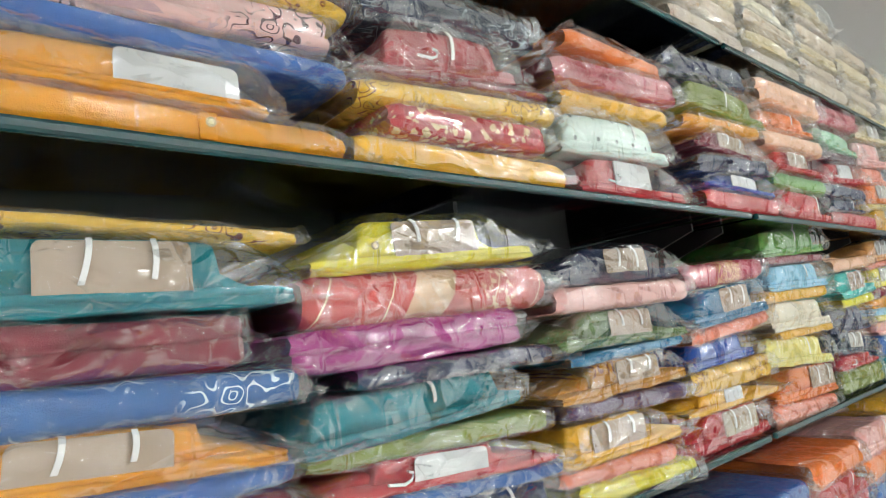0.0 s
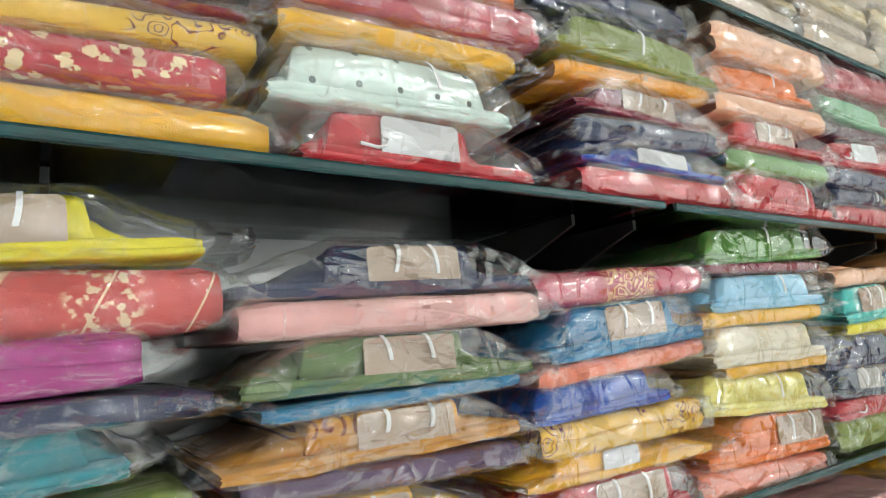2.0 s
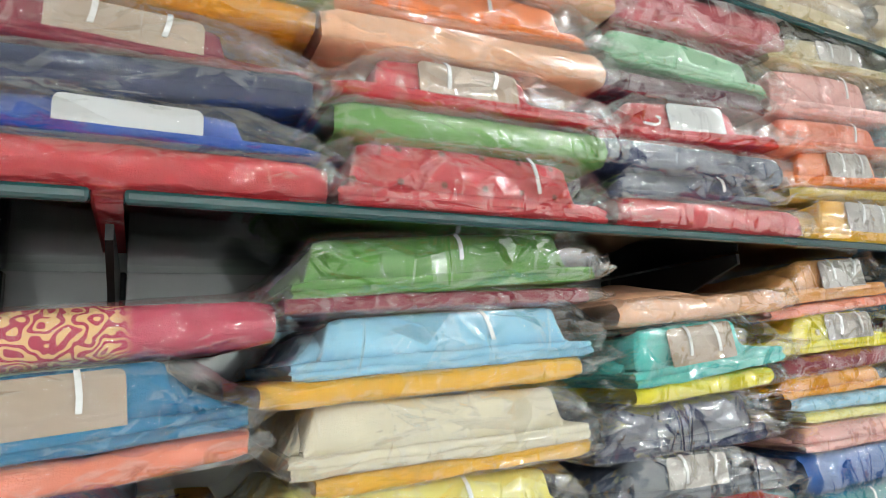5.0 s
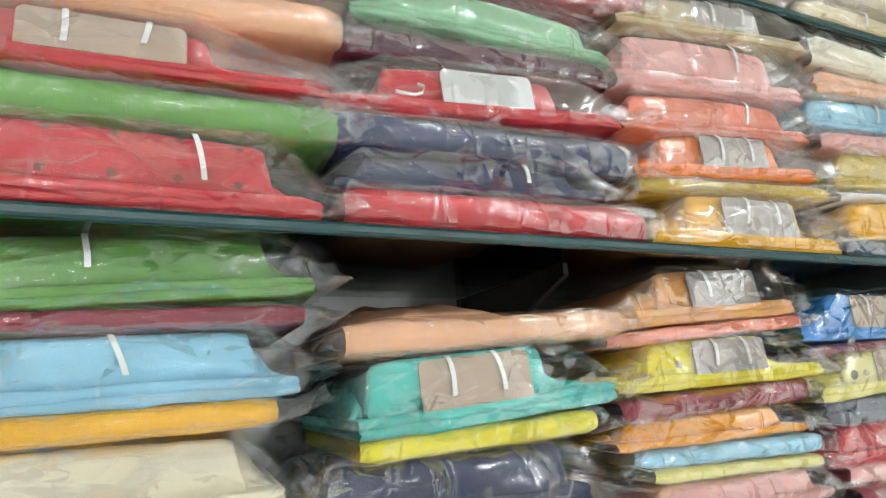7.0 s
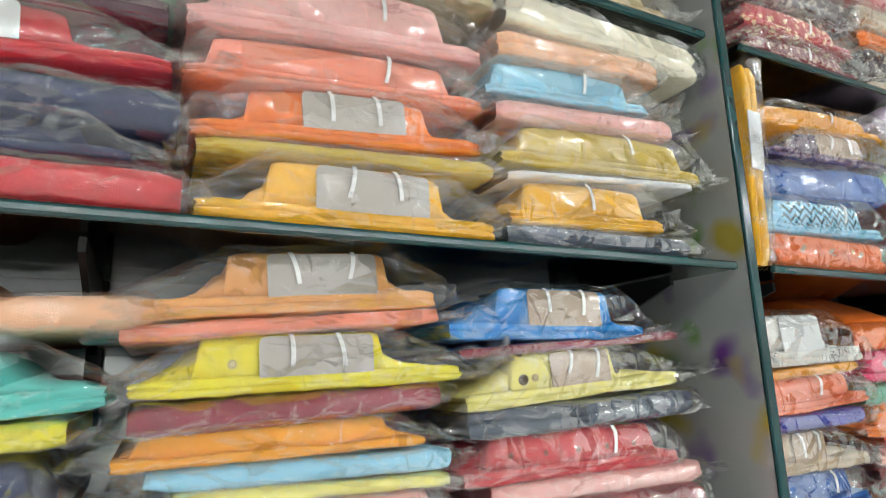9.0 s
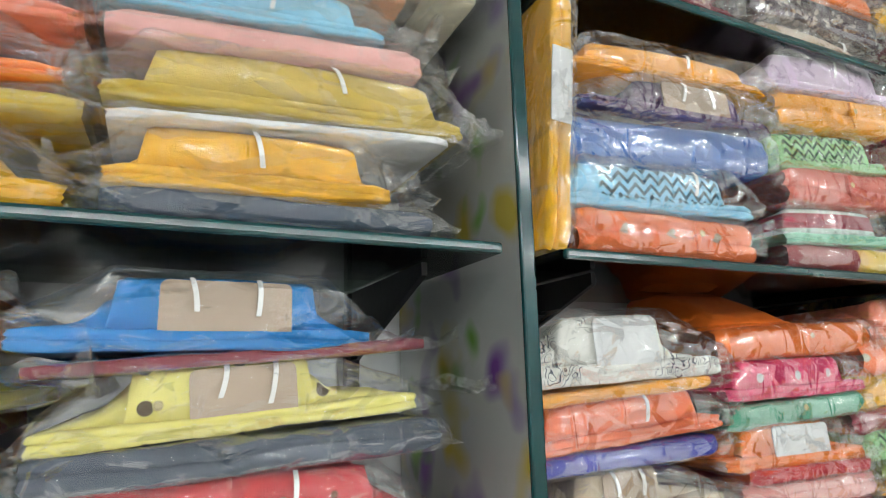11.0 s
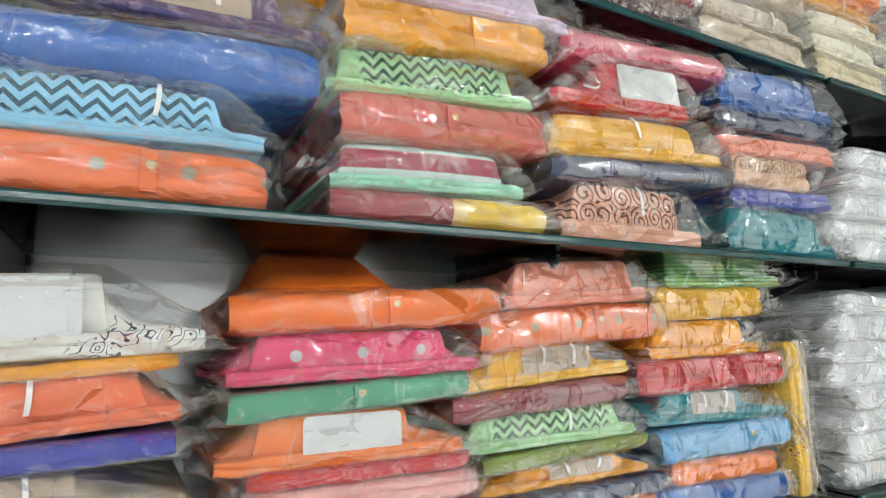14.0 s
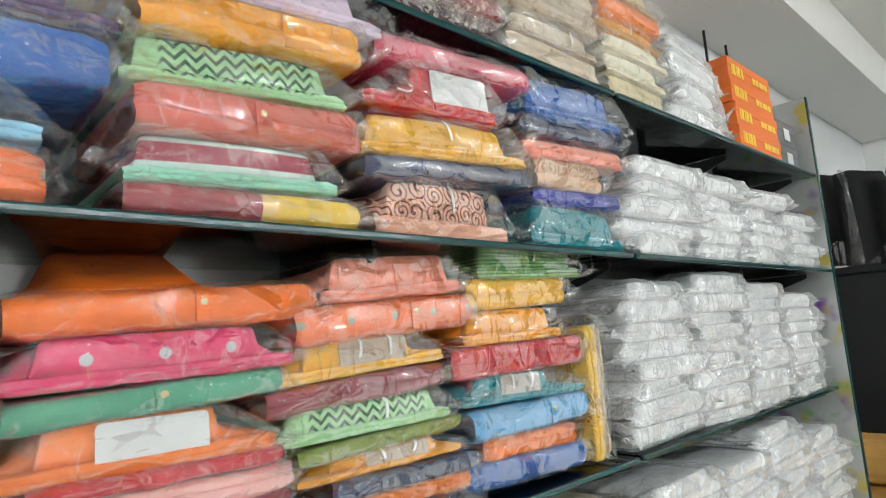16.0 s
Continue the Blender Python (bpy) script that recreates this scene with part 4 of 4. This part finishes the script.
for row in (  # lower shelf 7
    ("olive", "r", 2.247, 2.541, 1.281, 1.281, 0.064, 0.488),
    ("maroon", "r", 2.247, 2.546, 1.345, 1.345, 0.049, 0.485),
    ("pink", "r", 2.240, 2.546, 1.394, 1.395, 0.024, 0.491),
    ("reddot", "k", 2.208, 2.510, 1.416, 1.418, 0.052, 0.492),
    ("slate", "s", 2.213, 2.544, 1.462, 1.477, 0.031, 0.488),
    ("paleflower", "k", 2.214, 2.520, 1.491, 1.513, 0.059, 0.490, "t", (0.36, 0.64)),
    ("maroon", "s", 2.206, 2.529, 1.547, 1.569, 0.012, 0.490),
    ("brightblue", "k", 2.194, 2.474, 1.568, 1.568, 0.064, 0.490, "t", (0.36, 0.74)),
):
    packet(*row)
for row in (  # lower shelf 8
    ("teal", "k", 2.639, 2.915, 1.281, 1.281, 0.048, 0.499),
    ("blue", "k", 2.644, 2.911, 1.329, 1.329, 0.052, 0.499),
    ("beige", "k", 2.690, 2.916, 1.381, 1.384, 0.059, 0.495, "t", (0.20, 0.52)),
    ("indigo", "r", 2.640, 2.898, 1.438, 1.446, 0.025, 0.481),
    ("orangebox", "k", 2.637, 2.900, 1.460, 1.478, 0.048, 0.475),
    ("amber", "s", 2.636, 2.896, 1.506, 1.523, 0.015, 0.480),
    ("whiteprint", "k", 2.636, 2.919, 1.525, 1.537, 0.078, 0.483, "w", (0.33, 0.65)),
):
    packet(*row)
for row in (  # lower shelf 9
    ("red", "s", 2.966, 3.220, 1.281, 1.281, 0.065, 0.507),
    ("maroon", "s", 2.961, 3.225, 1.346, 1.346, 0.023, 0.510),
    ("pink", "s", 2.960, 3.226, 1.372, 1.368, 0.030, 0.504),
    ("red", "s", 2.962, 3.211, 1.401, 1.401, 0.020, 0.495),
    ("orange", "k", 2.933, 3.204, 1.417, 1.418, 0.056, 0.500, "w", (0.31, 0.71)),
    ("seagreen", "r", 2.943, 3.213, 1.465, 1.480, 0.031, 0.497),
    ("magentaprint", "k", 2.940, 3.229, 1.501, 1.509, 0.052, 0.497),
    ("orangebig", "r", 2.943, 3.267, 1.551, 1.565, 0.046, 0.503),
):
    packet(*row)
for row in (  # lower shelf 10
    ("navy", "k", 3.237, 3.510, 1.281, 1.281, 0.029, 0.493),
    ("orange", "s", 3.312, 3.512, 1.311, 1.310, 0.025, 0.499),
    ("navy", "s", 3.273, 3.527, 1.337, 1.335, 0.027, 0.494),
    ("amber", "k", 3.228, 3.495, 1.363, 1.365, 0.029, 0.498, "t", (0.36, 0.75)),
    ("olive", "s", 3.229, 3.498, 1.385, 1.397, 0.021, 0.496),
    ("greenzig", "k", 3.208, 3.477, 1.411, 1.416, 0.042, 0.499),
    ("maroon", "s", 3.195, 3.475, 1.445, 1.461, 0.035, 0.503),
    ("yellow", "k", 3.210, 3.473, 1.481, 1.498, 0.048, 0.501, "t", (0.32, 0.73)),
    ("orangemotif", "r", 3.234, 3.537, 1.526, 1.545, 0.053, 0.497),
    ("salmon", "k", 3.272, 3.518, 1.580, 1.598, 0.062, 0.501),
):
    packet(*row)
for row in (  # lower shelf 11
    ("blue", "r", 3.499, 3.806, 1.295, 1.287, 0.044, 0.499),
    ("orange", "s", 3.539, 3.779, 1.337, 1.331, 0.034, 0.497),
    ("skyblue", "r", 3.524, 3.820, 1.364, 1.369, 0.049, 0.494),
    ("teal", "k", 3.500, 3.820, 1.421, 1.415, 0.046, 0.499, "g", (0.28, 0.58)),
    ("red", "s", 3.492, 3.820, 1.459, 1.467, 0.052, 0.499),
    ("amber", "k", 3.521, 3.767, 1.511, 1.516, 0.057, 0.503),
    ("yellow", "s", 3.533, 3.794, 1.567, 1.577, 0.050, 0.503),
    ("greenstripe", "k", 3.558, 3.838, 1.616, 1.625, 0.059, 0.499),
):
    packet(*row)


def random_stack(x0, x1, z, top, y, colors, film=None, thick=(0.022, 0.045), seed=1, where="on glass shelf", name="garment_packet", jit=0.012):
    rng = random.Random(seed)
    i = 0
    while z < top:
        th = rng.uniform(*thick)
        packet(colors[i % len(colors)], rng.choice("srkk"), x0 + rng.uniform(-jit, jit), x1 + rng.uniform(-jit, jit), z + 0.001, z + 0.001 + rng.uniform(-0.5, 0.6) * jit * 0.4, th * (1.0 if film is None else 1.1),
               y + rng.uniform(-0.5, 0.5) * jit, where=where, film=film, name=name, twist=1.2 if film is None else 5.0, loose=1.0 if film is None else 1.5)
        z += th
        i += 1


# white garments past the coloured ones
for i, (x0, x1) in enumerate(((3.97, 4.24), (4.27, 4.53), (4.56, 4.83), (4.86, 5.13))):
    random_stack(x0, x1, SHELF_A, 1.87 - 0.012 * i, 0.45, ["white"], FILM_MILKY, seed=10 + i, name="white_shirt_packet", jit=0.026, thick=(0.032, 0.05))
    random_stack(x0, x1, SHELF_B, 1.60 - 0.01 * i, 0.485, ["white"], FILM_MILKY, seed=20 + i, name="white_shirt_packet", jit=0.026, thick=(0.032, 0.05))
    random_stack(x0, x1, SHELF_C, 1.16 + 0.02 * (i % 3), 0.47, ["white"], FILM_MILKY, seed=30 + i, name="white_shirt_packet", jit=0.026, thick=(0.032, 0.05))
random_stack(3.62, 3.9, SHELF_C, 1.2, 0.47, ["cream", "peach", "orange"], seed=36)

# below the lower shelf
for i, cols in enumerate((["lemon", "olive", "navy"], ["navy", "slate", "blue"], ["crimson", "red", "orange"], ["blue", "orange", "pink"], ["yellow", "red", "sky"])):
    random_stack(0.62 + 0.32 * i, 0.9 + 0.32 * i, SHELF_C, 1.18, 0.47, cols, thick=(0.04, 0.07), seed=40 + i)

# the top shelf
for i, (x0, x1, cols, top) in enumerate((
        (0.96, 1.24, ["tanprint", "beige", "khaki"], 2.2), (1.27, 1.56, ["tanprint", "khaki", "beige", "cream"], 2.27), (1.6, 1.88, ["beige", "tanprint", "khaki"], 2.25),
        (1.91, 2.19, ["khaki", "beige", "tanprint"], 2.2), (2.23, 2.52, ["khaki", "beige", "tanprint"], 2.2), (2.68, 2.98, ["marprint", "redfloral", "darkprint"], 2.2),
        (3.01, 3.31, ["tanprint", "darkprint", "orange", "tanprint", "rose"], 2.2), (3.33, 3.6, ["darkprint", "marprint", "yellow"], 2.22),
        (3.62, 3.9, ["beige", "tanprint", "tanprint"], 2.24), (3.93, 4.18, ["khaki", "cream", "cream", "amber", "orange"], 2.25))):
    random_stack(x0, x1, SHELF_T, top, 0.445, cols, thick=(0.035, 0.055), seed=60 + i)
random_stack(4.21, 4.47, SHELF_T, 2.17, 0.445, ["white"], FILM_MILKY, thick=(0.045, 0.06), seed=80, name="white_shirt_packet", jit=0.02)


def standing_packet(x, y, z, width, height, depth, color, lean, card_at=None):
    """A bagged garment standing on end against a divider."""
    count[0] += 1
    rng = random.Random(count[0])
    root = tagged(new("garment_packet"), f"{color} folded cloth in clear plastic standing on end beside other packets", "clothing packet", group="packed garments")
    root.matrix_basis = pose(x, y, z, 0, 0, 0) @ pose(0, 0, 0, 0, -90 + lean, 0)
    part("cloth", slab("cloth", 0, height, 0, depth, -width / 2, width / 2, fabric(color), rng, 2), root)
    if card_at:
        part("card", box_mesh("card", (card_at[0], -0.003, -width * 0.4), (card_at[1], -0.0015, width * 0.5), CARDS["w"]), root, "white paper card")
    part("bag", bag_shell("bag", 0, height, -0.003, depth, lambda u: (-width / 2 - 0.002, width / 2 + 0.002), FILM, rng, (0.003, 0.02)), root, "crinkled clear plastic bag")


standing_packet(2.662, 0.45, SHELF_A + 0.002, 0.03, 0.31, 0.24, "yellow", 5, (0.14, 0.23))
standing_packet(3.846, 0.5, SHELF_B + 0.004, 0.03, 0.25, 0.2, "yelprint", 0)
standing_packet(3.876, 0.505, SHELF_B + 0.004, 0.02, 0.25, 0.2, "beige", 0)


def carton(x, y, z, w, d, h, material, ink, label):
    root = tagged(new("carton"), label, "box", group="cartons on the top shelf")
    root.matrix_basis = pose(x, y, z)
    part("body", box_mesh("body", (0, 0, 0.0005), (w, d, h * 0.62), material, 0.0015), root)
    part("lid", box_mesh("lid", (-0.0015, -0.0015, h * 0.6), (w + 0.0015, d, h - 0.0005), material, 0.0015), root)
    if ink:
        bars = [(0.06, 0.09), (0.1, 0.15), (0.17, 0.2), (0.21, 0.26), (0.28, 0.33), (0.55, 0.62), (0.63, 0.7), (0.72, 0.84), (0.85, 0.92)]
        for i, (a, b) in enumerate(bars):
            lo, hi = (0.25, 0.72) if i < 5 else (0.32, 0.6)
            part("printed_bar", box_mesh("printed_bar", (w * a, -0.0028, h * lo), (w * b, -0.0012, h * hi), ink), root, "yellow printed bar")
    return root


for i in range(4):
    carton(4.6 + 0.004 * (i % 2), 0.45 + 0.003 * i, SHELF_T + 0.07 * i, 0.32, 0.26, 0.069, BOX_ORANGE, BOX_INK, "flat orange carton with yellow print in a stack")
for i in range(2):
    c = carton(4.95, 0.47, SHELF_T + 0.085 * i, 0.2, 0.24, 0.084, BOX_GREY, None, "dark grey carton with a white label")
    part("label", box_mesh("label", (0.09, -0.003, 0.02), (0.14, -0.0016, 0.06), CARDS["w"]), c, "white paper label")

for x in (4.55, 5.1, 5.3):
    ob = block("wall_rod", (x - 0.004, 0.7, 2.2), (x + 0.004, 0.708, SOFFIT), STEEL, "thin black steel rod hanging from the soffit", "rod", kind="")

# beyond the shelves
cabinet = tagged(new("cabinet"), "black cloth-covered cabinet against the wall", "cabinet")
cabinet.matrix_basis = pose(5.75, -0.35, 0)
part("body", box_mesh("body", (0.01, 0.01, 0.002), (0.85, 1.1, 1.67), BLACK, 0.008), cabinet)
part("top_board", box_mesh("top_board", (-0.005, -0.005, 1.671), (0.86, 1.104, 1.7), BLACK, 0.006), cabinet)
for i in range(7):
    for j in range(2):
        r = tagged(new("fabric_roll"), "golden wrapped fabric roll in a pile beside the shelves", "fabric roll", group="golden fabric rolls")
        bm = bmesh.new()
        bmesh.ops.create_cone(bm, cap_ends=True, segments=16, radius1=0.075, radius2=0.075, depth=1.0)
        bmesh.ops.subdivide_edges(bm, edges=[e for e in bm.edges if abs(e.verts[0].co.z - e.verts[1].co.z) > 0.5], cuts=10)
        for v in bm.verts:
            v.co += 0.006 * Vector((noise.noise(v.co * 9 + Vector((i, j, 0))), noise.noise(v.co * 11 + Vector((j, i, 5))), 0))
        me = bpy.data.meshes.new("wrap")
        bm.to_mesh(me)
        bm.free()
        me.materials.append(GOLD)
        r.matrix_basis = pose(5.5 + 0.155 * j, 0.1 + 0.02 * (i % 3), 0.08 + 0.15 * i, 90, 0, 0)
        part("wrap", me, r)
        part("label", box_mesh("label", (-0.078, -0.02, -0.3), (-0.072, 0.03, -0.22), CARDS["t"]), r, "tan paper label")
for i in range(5):
    rng = random.Random(i + 90)
    root = tagged(new("hanging_garment"), "dark garment in clear plastic hanging above the black cabinet", "garment", group="hanging garments")
    root.matrix_basis = pose(5.85 + 0.03 * (i % 2), 0.62 - 0.17 * i, 2.12 - 0.02 * (i % 3), 0, 90, rng.uniform(60, 110))
    part("cloth", slab("cloth", 0, 0.4, -0.1, 0.1, -0.045, 0.045, BLACK, rng, 2), root)
    part("bag", bag_shell("bag", 0, 0.4, -0.11, 0.11, lambda u: (-0.05 + 0.03 * (1 - u), 0.05 - 0.03 * (1 - u)), FILM, rng, (0.01, 0.02)), root, "clear plastic garment bag")
